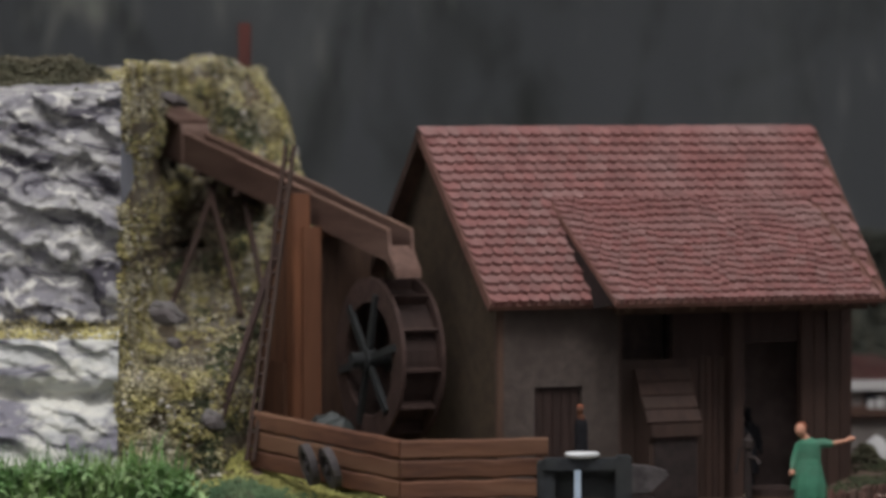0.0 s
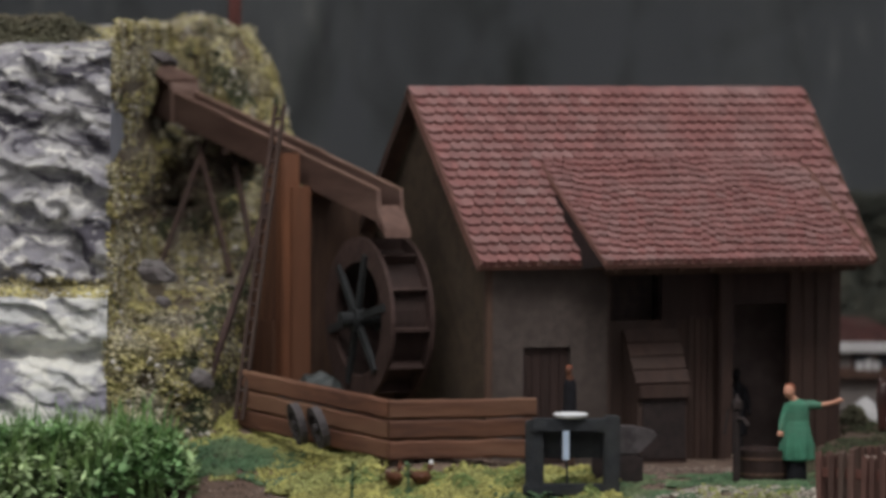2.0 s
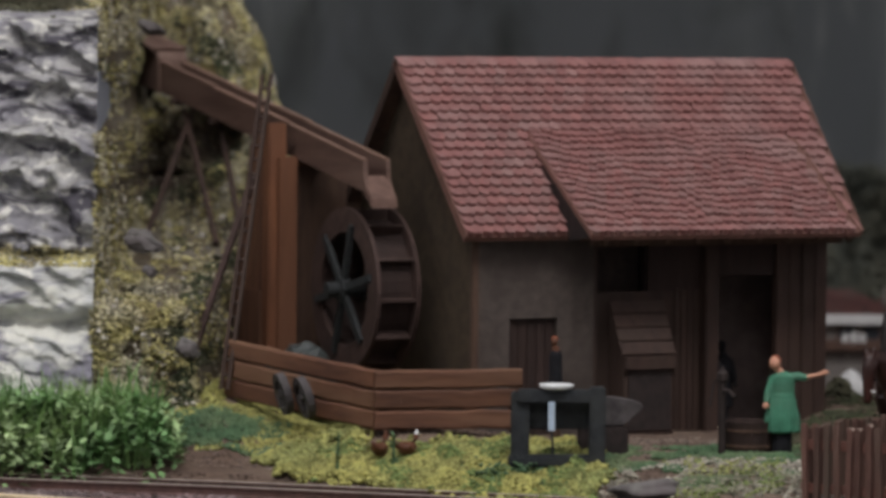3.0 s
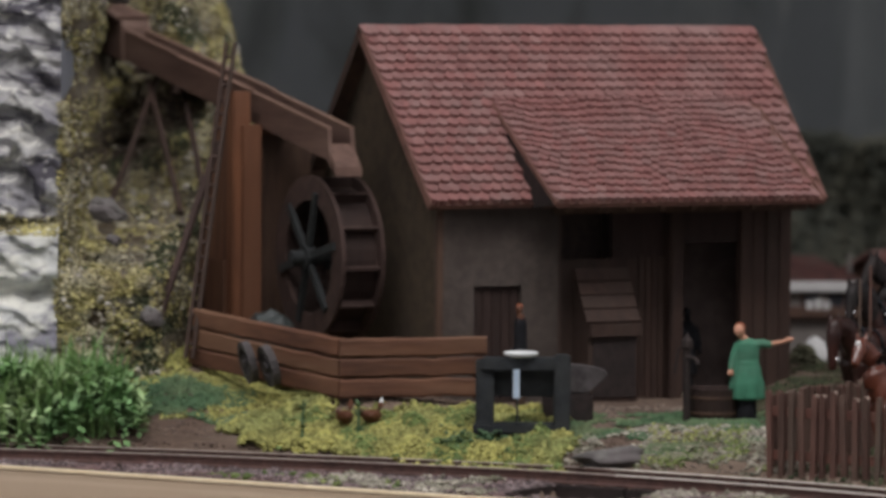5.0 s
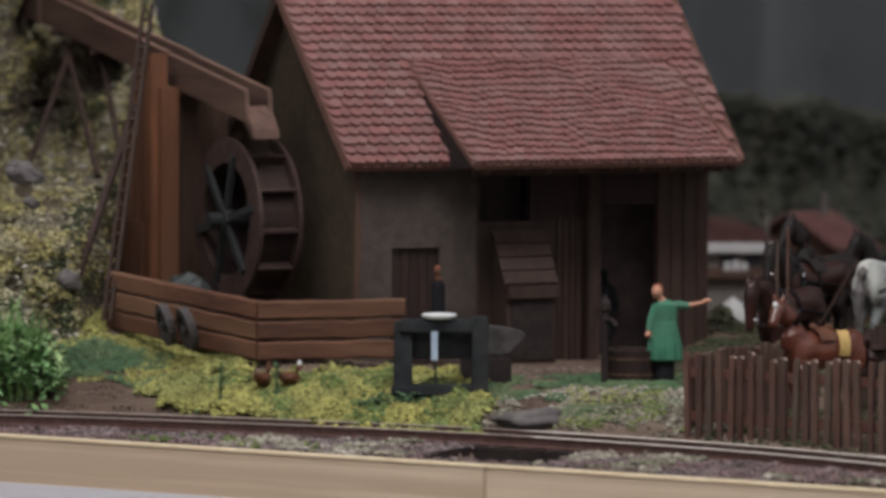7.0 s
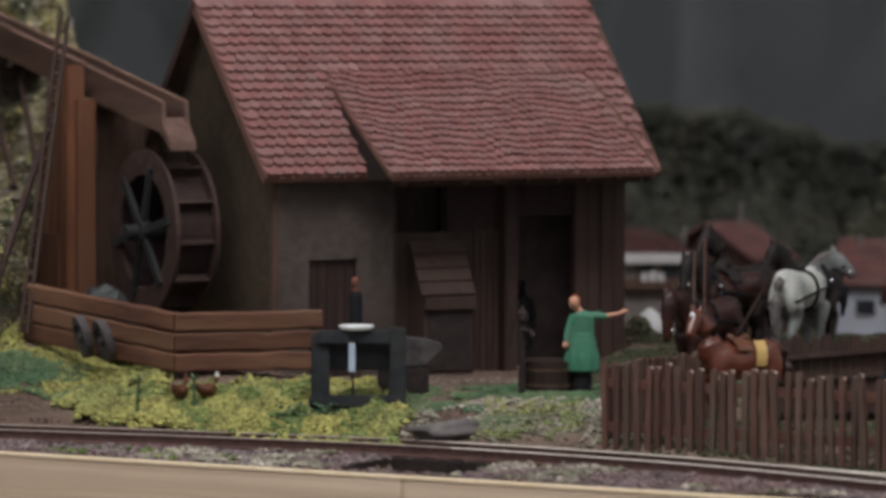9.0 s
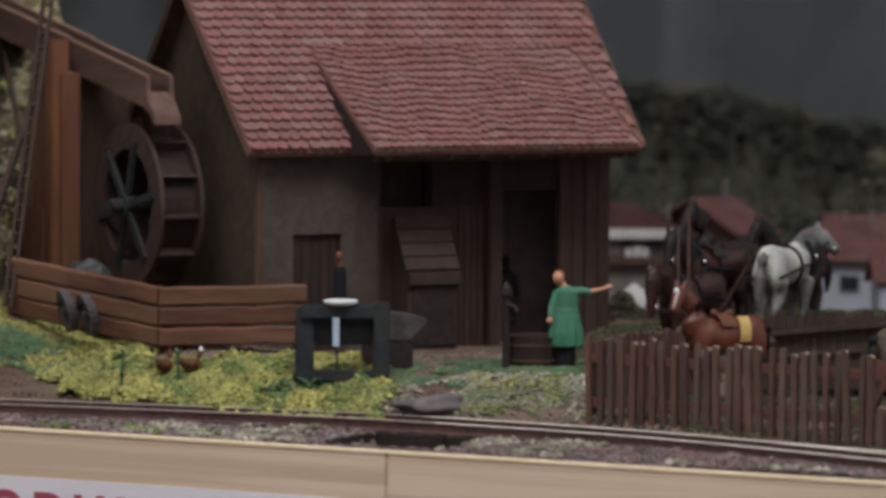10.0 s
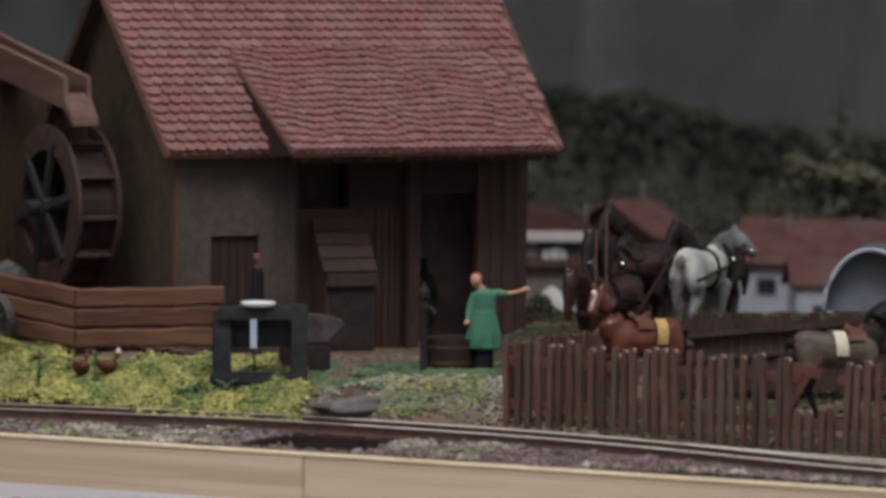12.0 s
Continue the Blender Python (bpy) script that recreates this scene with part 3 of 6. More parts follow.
def hill_point(x, t):
    top = hill_top(x)
    if t < 1:
        z = top * (t ** 0.95)
        y = 947 + 0.12 * z + (85 + 0.33 * z) * max(float(smooth(-67.5, -62.5, x)) * float(smooth(24, 42, z)), float(smooth(-47, -36, x)) * 0.95)
        y += 60 * math.exp(-((z - 68) / 5.5) ** 4 - ((x + 65.4) / 2.3) ** 4)
        y += 9 * math.exp(-((z - 49.5) / 0.9) ** 2) * float(smooth(-54, -58, x))
        y += 24 * hollow(x, z) + 26 * float(smooth(-67, -64.5, x)) * float(smooth(-50, -56, x)) * float(smooth(64, 69, z))
        k = float(smooth(0.85, 1.0, t))
        y += 6 * k * k
    else:
        y0 = hill_point(x, 0.999)[1]
        z = top + 2 * math.sin((t - 1) * 3) - 10 * (t - 1) ** 2
        y = y0 + 90 * (t - 1)
    y -= 3.0 * fbm(x, z, 3, 14) + 1.2 * fbm(x, z, 9, 4)
    z += 1.2 * fbm(x, y, 7, 7) * min(1, t * 4)
    return (x, y, z)


hx = np.arange(-67.1, -8, 0.8)
ht = np.concatenate([np.arange(0, 1, 0.012), np.arange(1, 1.9, 0.04)])
sheet("hillside", hx, ht, hill_point, HILL, "steep earthen hillside overgrown with olive moss", "hillside")

rng = np.random.default_rng(5)
pts, hollow_pts = [], []
while len(pts) < 72000:
    x, t = (rng.uniform(-67, -9) if rng.random() < 0.6 else rng.uniform(-67.2, -56)), rng.uniform(0, 1.25)
    if wave(x, t * 90, 2, 7) + 0.5 * wave(x, t * 90, 8, 2.5) > -0.45 and not (x < -56 and abs(hill_top(x) * t ** 0.95 - 49.5) < 1):
        p = hill_point(x, t)
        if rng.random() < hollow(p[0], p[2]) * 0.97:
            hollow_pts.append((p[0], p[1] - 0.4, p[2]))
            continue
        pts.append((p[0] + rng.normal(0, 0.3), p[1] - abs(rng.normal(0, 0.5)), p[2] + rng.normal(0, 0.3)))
# these crumbs are coloured dark to deepen the shade under the flume
crumbs("hollow_earth", hollow_pts, 0.8, HOLLOW, "bare earth in the hollow under the flume, darkened for shade", "earth", seed=41)
crumbs("hill_litter", [q for k, q in enumerate(pts) if k % 17 == 0 and wave(q[0], q[2], 5, 7) > -0.1], 0.85, LITTER, "pale grey litter strewn in the moss of the hillside", "litter", seed=42)
crumbs("hill_moss", pts, 0.54, MOSS, "crumbly olive and yellow moss on the hillside", "moss")
pts = []
while len(pts) < 2600:
    x, t = rng.uniform(-67, -15), rng.uniform(0, 1.1)
    if wave(x, t * 90, 31, 6) > -0.05 - 0.35 * (abs(t - 0.6) < 0.1 and x < -58) - 0.4 * (0.93 < t < 1.02 and x < -47):
        p = hill_point(x, t)
        pts.append((p[0], p[1] - 0.7, p[2]))
dark = []
while len(dark) < 15000:
    x, t = rng.uniform(-67, -12), rng.uniform(0, 1.2)
    if wave(x, t * 90, 41, 4) + 0.6 * wave(x, t * 90, 44, 9) > 0.2:
        p = hill_point(x, t)
        dark.append((p[0], p[1] - 0.55 - 0.3 * rng.random(), p[2] + 0.2))
crumbs("dark_hill_moss", dark, 0.6, PADDOCK, "darker green-brown moss clumps on the hillside", "moss", seed=29)
crumbs("hill_stones", pts, 0.55, PALE, "small pale stones lying in the hillside moss", "stones", seed=28)
pts = [rock_point(rng.uniform(-110, -67.5), t) for t in np.concatenate([rng.uniform(1.02, 1.32, 1500), rng.uniform(2.75, 3.5, 3500)])]
crumbs("ledge_moss", pts, 0.55, MOSS, "olive moss on the ledges of the rock", "moss", seed=2)


def boulder(x, y, z, rx, ry, rz, turn, label, seed, stone=STONE):
    bm = bmesh.new()
    bmesh.ops.create_icosphere(bm, subdivisions=3, radius=1)
    for v in bm.verts:
        p = v.co.copy()
        v.co = Vector((p.x * rx, p.y * ry, p.z * rz)) * (1 + 0.45 * fbm(p.x * 10 + seed * 7, p.y * 10, p.z * 10, 9))
    ob = part("boulder", bm, stone, None)
    place(ob, x, y, z, turn, 0, 20)
    return tagged(ob, label, "stone", "stones in the moss")


boulder(-57.6, 957.5, 39.2, 5.0, 2.0, 2.5, -30, "grey-brown stone set in the mossy slope", 1)
boulder(-56, 957, 33, 1.8, 1.2, 1.2, 20, "small pale stone set in the mossy slope", 5)

boulder(-47.5, 948, 17.5, 2.4, 1.6, 2.0, 10, "brown-grey stone at the foot of the mossy slope", 8)
boulder(-60, 1018, 84, 3.4, 2.4, 1.4, 20, "flat pale stone on the mossy hilltop", 3)

rng = np.random.default_rng(6)
pts = [(rng.uniform(-135, -69), rng.normal(1015, 12), 0) for k in range(9000)]
pts = [(x, y, 84.5 + 8.5 * float(smooth(-66, -84, x)) * math.exp(-((y - 1015) / 16) ** 2) * rng.random() ** 0.5 + 2 * wave(x, y, 1, 8)) for x, y, _ in pts]
crumbs("cliff_top_scrub", pts, 0.7, OLIVE, "dull green scrub along the top of the cliff", "scrub", seed=16)


# ---- the water mill ----
MX, MY, MR = 9.9, 936.0, 25.0
mill = thing("water_mill", "old plastered water mill with a red tiled roof and open porch", "mill", MX, MY, 0, MR)
EAVE, RIDGE_V, RIDGE_Z, U1 = 41.4, 35.4, 77.0, 95.0
BACK_V = 66.0
X0, X1, XV0, XZ0, XV1, XZ1 = 23.2, 86.1, -10.7, 41.9, 20.8, 62.6      # the porch roof


def mill_point(u, v, z):
    a = radians(MR)
    return Vector((MX + u * math.cos(a) - v * math.sin(a), MY + u * math.sin(a) + v * math.cos(a), z))


def roof_z(v):
    return EAVE + (RIDGE_Z - EAVE) * v / RIDGE_V if v <= RIDGE_V else RIDGE_Z - (RIDGE_Z - EAVE) * (v - RIDGE_V) / (BACK_V - RIDGE_V)


# front wall with the door opening
bm = bmesh.new()
box(bm, 3.5, 11.6, 4, 6, -3, 42)
box(bm, 22.6, 31, 4, 6, -3, 42)
box(bm, 11.6, 22.6, 4, 6, 24.4, 42)
part("front_wall", bm, PLASTER, mill, "grey-beige plastered front wall")
part("gable_wall", prism([(6, -3), (6, roof_z(6) - 1.6), (RIDGE_V, RIDGE_Z - 1.8), (61, roof_z(61) - 1.8), (61, -3)], "x", 3.5, 5.5), GABLE, mill, "olive-brown plastered gable wall")
part("gable_wall", prism([(6, -3), (6, roof_z(6) - 1.6), (RIDGE_V, RIDGE_Z - 1.8), (61, roof_z(61) - 1.8), (61, -3)], "x", 85, 87), GABLE, mill)
part("back_wall", boxed(3.5, 87, 61, 63, -3, 42), GABLE, mill)
door = part("door", boxed(11.7, 22.5, 5.2, 5.8, -2, 24.2), DOORWOOD, mill, "dark brown plank door")
for k in range(5):
    part("door_board", boxed(11.9 + k * 2.1, 13.8 + k * 2.1, 4.9, 5.2, -2, 24), DOORWOOD, door, bevel=0.12)

part("corner_timber", boxed(2.9, 4.3, 3.4, 4.6, -3, 41), DARKWOOD, mill, bevel=0.2)
# porch under the lower roof; its shade is put into dark timber, darkest above
part("porch_wall", boxed(31, 57, 6, 7.5, -3, 29.4), SHADEWOOD, mill, "boarded wall of the porch with shade in its colour")
# upper boards and lintel darker still, for the shadow below the eave
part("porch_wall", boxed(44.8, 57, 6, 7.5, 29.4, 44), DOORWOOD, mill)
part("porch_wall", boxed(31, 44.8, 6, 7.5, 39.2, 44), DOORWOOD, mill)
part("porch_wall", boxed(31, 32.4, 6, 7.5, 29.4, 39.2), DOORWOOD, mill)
# a dark sheet takes the place of the unlit depth behind the opening
part("hay_opening", boxed(32, 45.5, 12, 12.6, 28, 41), SLEEPER, mill, "dark sheet for the unlit opening in the porch wall")
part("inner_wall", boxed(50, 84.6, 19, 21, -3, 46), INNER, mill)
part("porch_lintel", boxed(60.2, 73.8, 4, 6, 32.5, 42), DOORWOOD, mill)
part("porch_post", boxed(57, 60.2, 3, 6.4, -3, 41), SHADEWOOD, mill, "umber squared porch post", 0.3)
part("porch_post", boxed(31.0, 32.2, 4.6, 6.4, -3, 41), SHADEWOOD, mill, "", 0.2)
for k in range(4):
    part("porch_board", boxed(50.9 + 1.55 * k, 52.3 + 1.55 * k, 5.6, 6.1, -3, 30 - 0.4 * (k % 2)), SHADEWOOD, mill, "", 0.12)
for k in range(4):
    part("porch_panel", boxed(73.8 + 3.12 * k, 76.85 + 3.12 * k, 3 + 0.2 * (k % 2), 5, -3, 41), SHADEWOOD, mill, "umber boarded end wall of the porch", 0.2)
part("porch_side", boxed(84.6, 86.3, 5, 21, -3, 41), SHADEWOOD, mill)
part("porch_beam", boxed(27, 86, -4, -1, 39.4, 42.2), DARKWOOD, mill, bevel=0.3)
for k in range(9):
    part("rafter", beam((27 + 7.2 * k, XV0 + 1.6, XZ0 - 1.4), (27 + 7.2 * k, 6, XZ0 + 9.6), 1.2, 1.4), DARKWOOD, mill)

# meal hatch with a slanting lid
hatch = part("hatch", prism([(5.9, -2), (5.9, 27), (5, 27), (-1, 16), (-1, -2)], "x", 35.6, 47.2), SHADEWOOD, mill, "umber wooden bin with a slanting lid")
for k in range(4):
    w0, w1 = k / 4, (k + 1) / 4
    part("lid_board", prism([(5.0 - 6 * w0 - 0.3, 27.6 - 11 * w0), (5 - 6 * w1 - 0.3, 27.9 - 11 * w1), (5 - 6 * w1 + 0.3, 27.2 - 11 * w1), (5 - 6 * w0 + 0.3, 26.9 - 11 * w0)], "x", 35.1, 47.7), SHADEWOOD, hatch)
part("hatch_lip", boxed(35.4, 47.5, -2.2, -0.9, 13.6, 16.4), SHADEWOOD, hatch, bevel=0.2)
# near-black panel, standing for the dark below the lip
part("hatch_opening", boxed(36.6, 46.6, -1.3, -0.95, 1, 13.7), NEARBLACK, hatch)


def slab(v0, z0, v1, z1, thick, u0, u1):
    d = Vector((0, v1 - v0, z1 - z0)).normalized()
    nrm = Vector((0, -d.z, d.y))
    if nrm.z < 0:
        nrm = -nrm
    return prism([(v0, z0), (v1, z1), (v1 - nrm.y * thick, z1 - nrm.z * thick), (v0 - nrm.y * thick, z0 - nrm.z * thick)], "x", u0, u1)


def leaned(bm):
    """Draws the far end of the front slope in towards the eave."""
    for vert in bm.verts:
        if vert.co.x > 60:
            vert.co.x -= 2.3 * (1 - max(0.0, vert.co.y) / RIDGE_V)
    return bm


main_roof = part("main_roof", leaned(slab(0, EAVE, RIDGE_V, RIDGE_Z, 1.2, 0, U1)), VERGE, mill, "red scalloped roof tiles")
# rear slope in dark timber, for its shaded underside
part("rear_roof", slab(BACK_V, EAVE, RIDGE_V, RIDGE_Z, 1.2, 0, U1), DARKWOOD, mill)
porch_roof = part("porch_roof", slab(XV0, XZ0, XV1, XZ1, 1.1, X0, X1), VERGE, mill, "lower catslide roof of smaller red tiles")
# left cheek near-black: the shadow between porch verge and main roof, as colour
part("roof_cheek", prism([(XV0 + 1.5, XZ0 - 0.3), (XV1, XZ1 - 1), (0.8, EAVE + 0.2), (0.8, EAVE - 1)], "x", X0 - 0.1, X0 + 0.8), NEARBLACK, mill)
part("roof_cheek", prism([(XV0 + 1.5, XZ0 - 0.3), (XV1, XZ1 - 1), (0.8, EAVE + 0.2), (0.8, EAVE - 1)], "x", X1 - 1.4, X1 - 0.4), DARKWOOD, mill)
for u in (-0.35, U1):
    part("verge", leaned(slab(-0.2, EAVE + 0.5, RIDGE_V, RIDGE_Z + 0.7, 2.0, u, u + 0.35)), VERGE, mill)
    # rear verges darker than the front ones: shade put into the colour
    part("verge", slab(BACK_V + 0.2, EAVE + 0.5, RIDGE_V, RIDGE_Z + 0.7, 2.0, u, u + 0.35), SHADEWOOD, mill)
for u in (X0 - 0.35, X1):
    part("verge", slab(XV0 - 0.2, XZ0 + 0.4, XV1, XZ1 + 0.4, 1.1, u, u + 0.35), VERGE, mill)

# ---- sluice: flume, tower, wheel ----
FU0, FU1 = -12.0, -6.8


def flume_z(v):
    return 56.4 + 0.1714 * (v - 24.5)


flume = thing("flume", "brown wooden mill flume sloping down to the water wheel", "flume", MX, MY, 0, MR)
for u, label in ((FU0, "weathered side board with a stepped end"), (FU1, "")):
    end = 24.3
    part("side_board", prism([(148, flume_z(148)), (end, flume_z(end)), (end - 0.4, flume_z(end) - 3.6), (end - 1.6, flume_z(end) - 6.6), (62, flume_z(62) - 6.4), (148, flume_z(148) - 6.6)], "x", u - 0.45, u + 0.45), FLUME, flume, label)
    for v0, v1 in ((end + 0.2, 64), (64.4, 106), (106.3, 140)):
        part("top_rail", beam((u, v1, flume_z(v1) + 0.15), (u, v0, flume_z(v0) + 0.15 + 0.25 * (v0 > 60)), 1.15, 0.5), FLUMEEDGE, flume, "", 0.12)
part("flume_bed", prism([(148, flume_z(148) - 5.4), (24, flume_z(24) - 5.2), (24, flume_z(24) - 6.3), (148, flume_z(148) - 6.5)], "x", FU0 + 0.45, FU1 - 0.45), FLUME, flume)
part("spout", prism([(25, flume_z(25) - 3.0), (20.6, 48.6), (20.2, 46.6), (25, flume_z(25) - 6.9)], "x", FU0 - 0.3, FU1 + 0.5), FLUME, flume, "pale worn lip over the wheel", 0.15)
intake = part("intake_box", prism([(137.5, flume_z(137.5) - 6.9), (137.5, flume_z(137.5) + 1.2), (139, flume_z(139) + 2.6), (152.5, flume_z(152.5) + 3.0), (152.5, flume_z(152.5) - 7.2)], "x", FU0 - 1.0, FU1 + 1.0), FLUME, flume, "weathered intake box at the head of the flume", 0.3)
for k in range(3):
    part("lid_board", beam((FU0 - 1.4 + 2.9 * k, 152.8, flume_z(152.8) + 3.4), (FU0 - 1.4 + 2.9 * k + 0.4, 138.4, flume_z(138.4) + 3.0), 2.7, 0.7), FLUME, intake)
flume_back = Matrix.Rotation(radians(-MR), 4, "Z") @ Matrix.Translation((-MX, -MY, 0))
for foot, top in (((-60.8, 1014, 36), (-51.4, 1049, 66)), ((-44.6, 1014, 36), (-53.6, 1047, 65)), ((-39.9, 1010, 42.5), (-44.9, 1031, 63))):
    part("trestle_leg", beam(flume_back @ Vector(foot), flume_back @ Vector(top), 1.15, 1.15), SHADEWOOD, flume, "", 0.2)
for v in (129, 106):
    part("cross_beam", beam((-13.4, v, flume_z(v) - 7.3), (-4.6, v, flume_z(v) - 7.3), 1.8, 1.6), SHADEWOOD, flume, "", 0.2)

tower = thing("sluice_tower", "tall orange-brown boarded timber tower beside the wheel", "tower", MX, MY, 0, MR)
part("front_post", boxed(-19.0, -14.9, 58.6, 62, 3, 63.6), ORANGE, tower, "orange-brown squared post", 0.3)
part("front_plank", boxed(-17.2, -12.9, 57.2, 58.6, 3, 56.4), ORANGE, tower, "orange-brown plank nailed on the post", 0.2)
for k in range(4):
    a0, a1, b0, b1 = 62.2 + 5.4 * k, 67.3 + 5.4 * k, 62.2 + 1.9 * k, 64.0 + 1.9 * k
    part("side_plank", prism([(a0, 3), (a1, 3), (b1, 61 - 0.7 * k), (b0, 61 - 0.7 * k)], "x", -18.8, -17.8 + 0.15 * (k % 2)), BROWN, tower, "", 0.2)
part("rear_wall", boxed(-12.9, 3, 60, 61, 4, 56), DARKWOOD, tower, "dark boarded rear wall")
part("side_hatch", prism([(62.4, 5), (79.5, 5), (73.0, 27.5), (62.6, 27.5)], "x", -19.4, -18.8), BROWN, tower, "", 0.2)
part("head_beam", boxed(-18.6, -5.0, 58.8, 61.6, flume_z(60) - 8.2, flume_z(60) - 6.0), BROWN, tower, "", 0.3)

wheel = thing("waterwheel", "brown wooden water wheel with dark iron spokes", "water wheel", *mill_point(-7.1, 34.8, 29.3), MR)
WR = 17.2


def ring(u0, u1, r0, r1, segs=40):
    bm = bmesh.new()
    q = []
    for k in range(segs):
        a = 2 * math.pi * k / segs
        q.append([bm.verts.new((u, r * math.cos(a), r * math.sin(a))) for u, r in ((u0, r0), (u0, r1), (u1, r1), (u1, r0))])
    for k in range(segs):
        a, b = q[k], q[(k + 1) % segs]
        for i in range(4):
            j = (i + 1) % 4
            bm.faces.new((a[i], b[i], b[j], a[j]))
    return bm


for u in (-4.9, 4.1):
    part("rim", ring(u, u + 0.9, WR - 5.2, WR), WHEELWOOD, wheel, "broad brown rim")
part("drum", ring(-4, 4.1, WR - 5.2, WR - 2.6), DOORWOOD, wheel)
for k in range(12):
    a = 2 * math.pi * k / 12 + 0.1
    m = Matrix.Rotation(a, 4, "X")
    part("paddle", boxed(-4.0, 4.1, -0.3, 0.3, WR - 3, WR - 0.35, m=m), WHEELWOOD, wheel)
for k in range(6):
    a = math.pi * k / 3 + 0.31
    part("spoke", boxed(-5.6, -4.6, -0.8, 0.8, 0, WR - 3, m=Matrix.Rotation(a, 4, "X")), TEAL, wheel)
    part("spoke", boxed(4.2, 5.0, -0.8, 0.8, 0, WR - 4, m=Matrix.Rotation(a, 4, "X")), TEAL, wheel)
part("axle", rod((-9, 0, 0), (11, 0, 0), 1.5, 12), TEAL, wheel, "dark iron axle")
part("hub", rod((-6.2, 0, 0), (-4, 0, 0), 2.6, 12), TEAL, wheel)


# ---- plank basin, stones, ladder ----
def plank_wall(p, q, z0p, z0q, label):
    root = thing("plank_wall", label, "plank wall", 0, 0, 0)
    for k in range(3):
        zp, zq = z0p + 4.1 * k, z0q + 4.1 * k
        bm = bmesh.new()
        a, b = Vector((p[0], p[1], zp)), Vector((q[0], q[1], zq))
        d = b - a
        side = Vector((-d.y, d.x, 0)).normalized() * 0.9
        n = 14
        rings = []
        for i in range(n + 1):
            c = a + d * i / n
            j = 0.3 * wave(i * 1.3, k * 7, p[0], 2)
            rings.append([bm.verts.new(c + side * sx + Vector((0, 0, zz + j))) for sx, zz in ((-1, 0.45), (-0.6, 0.05), (1, 0.05), (1, 3.75), (-0.6, 3.8), (-1.05, 3.4))])
        for r0, r1 in zip(rings, rings[1:]):
            for i in range(6):
                bm.faces.new((r0[i], r0[(i + 1) % 6], r1[(i + 1) % 6], r1[i]))
        bm.faces.new(rings[0])
        bm.faces.new(rings[-1][::-1])
        part("plank", bm, PLANK, root)
    return root


plank_wall((-39.7, 954), (-8.3, 922), 7.2, 3.2, "three stacked brown planks walling the wheel basin")
plank_wall((-8.7, 921.2), (20.9, 926), 3.2, 3.5, "three stacked brown planks in front of the wheel basin")
part_pts = [(-9, 925.5, 8), (19, 927.5, 8)]
for x, y, h in part_pts:
    st = part("stake", boxed(-0.8, 0.8, -0.8, 0.8, 0, h), PLANK, None, "", 0.15)
    place(st, x, y, 3)
    tagged(st, "short brown stake behind the planks", "stake", "stakes of the basin")


def millstone(x, y, z, rz, tilt):
    root = thing("cart_wheel", "small weathered grey wheel leaning on the plank wall", "wheel", x, y, z, rz, "wheels leaning on the planks")
    root.rotation_euler = Euler((radians(tilt), 0, radians(rz)))
    bm = ring(-0.8, 0.8, 2.8, 4.4, 20)
    bmesh.ops.rotate(bm, matrix=Matrix.Rotation(radians(90), 3, "Z"), verts=bm.verts[:])
    part("tyre", bm, WEATHER, root)
    for k in range(6):
        m = Matrix.Rotation(math.pi * k / 3, 4, "Y")
        part("spoke", boxed(-0.3, 0.3, -0.3, 0.3, 0, 3.0, m=m), WEATHER, root)
    part("hub", rod((0, -1.1, 0), (0, 1.1, 0), 0.9, 8), WEATHER, root)


millstone(-27.4, 934.8, 9.4, -74, 14)
millstone(-23.0, 930.6, 9.0, -72, 16)

ladder = thing("ladder", "thin brown wooden ladder leaning against the sluice tower", "ladder", 0, 0, 0)
LT, LB = (Vector((-33.1, 968, 74)), Vector((-31.3, 967.4, 74))), (Vector((-40.8, 950, 9)), Vector((-39.3, 949.4, 9)))
for k in (0, 1):
    part("stile", beam(LB[k], LT[k], 0.7, 0.7), SHADEWOOD, ladder)
for k in range(1, 22):
    w = k / 22
    part("rung", rod(LB[0].lerp(LT[0], w), LB[1].lerp(LT[1], w), 0.36, 5), SHADEWOOD, ladder)
prop = part("prop_pole", beam((-46.7, 950, 16), (-35.2, 976, 52.5), 1.3, 1.3), WHEELWOOD, None, "", 0.1)
place(prop, 0, 0, 0)
tagged(prop, "thin brown pole leaning on the hillside", "pole")
post = part("red_post", boxed(-1.5, 1.5, -1.5, 1.5, 0, 16), REDPOST, None, "", 0.2)
place(post, -47, 1090, 86)
tagged(post, "dull red wooden post on the hilltop", "post")

for k, (u, v, z, r) in enumerate(((-16, 46, 12, 6.5), (-17.5, 52, 10, 5), (-15.5, 38, 9, 4.5))):
    p = mill_point(u, v, z)
    tagged(boulder(p.x, p.y, p.z, r, r * 0.8, r * 0.75, 30 * k, "grey-green wet stone below the water wheel", 11 + k, WETSTONE), group="stones of the wheel pit")


# ---- the yard ----
def gz(x, y):
    return float(ground(x, y))


# Sharpening stand: dark piers and a slab, with a white dish and a pale blade.
fx, fy = 27.2, 895.0
stand = thing("iron_stand", "dark slate-grey stand of two piers and a cross slab", "stand", fx, fy, -1.4)
part("pier", boxed(6.2, 9.4, -2.2, 2.2, 0, 15.6), IRON, stand, "", 0.35)
part("pier", boxed(-9, -5.4, -1.0, 3.2, 0, 14.6), IRON, stand, "", 0.35)

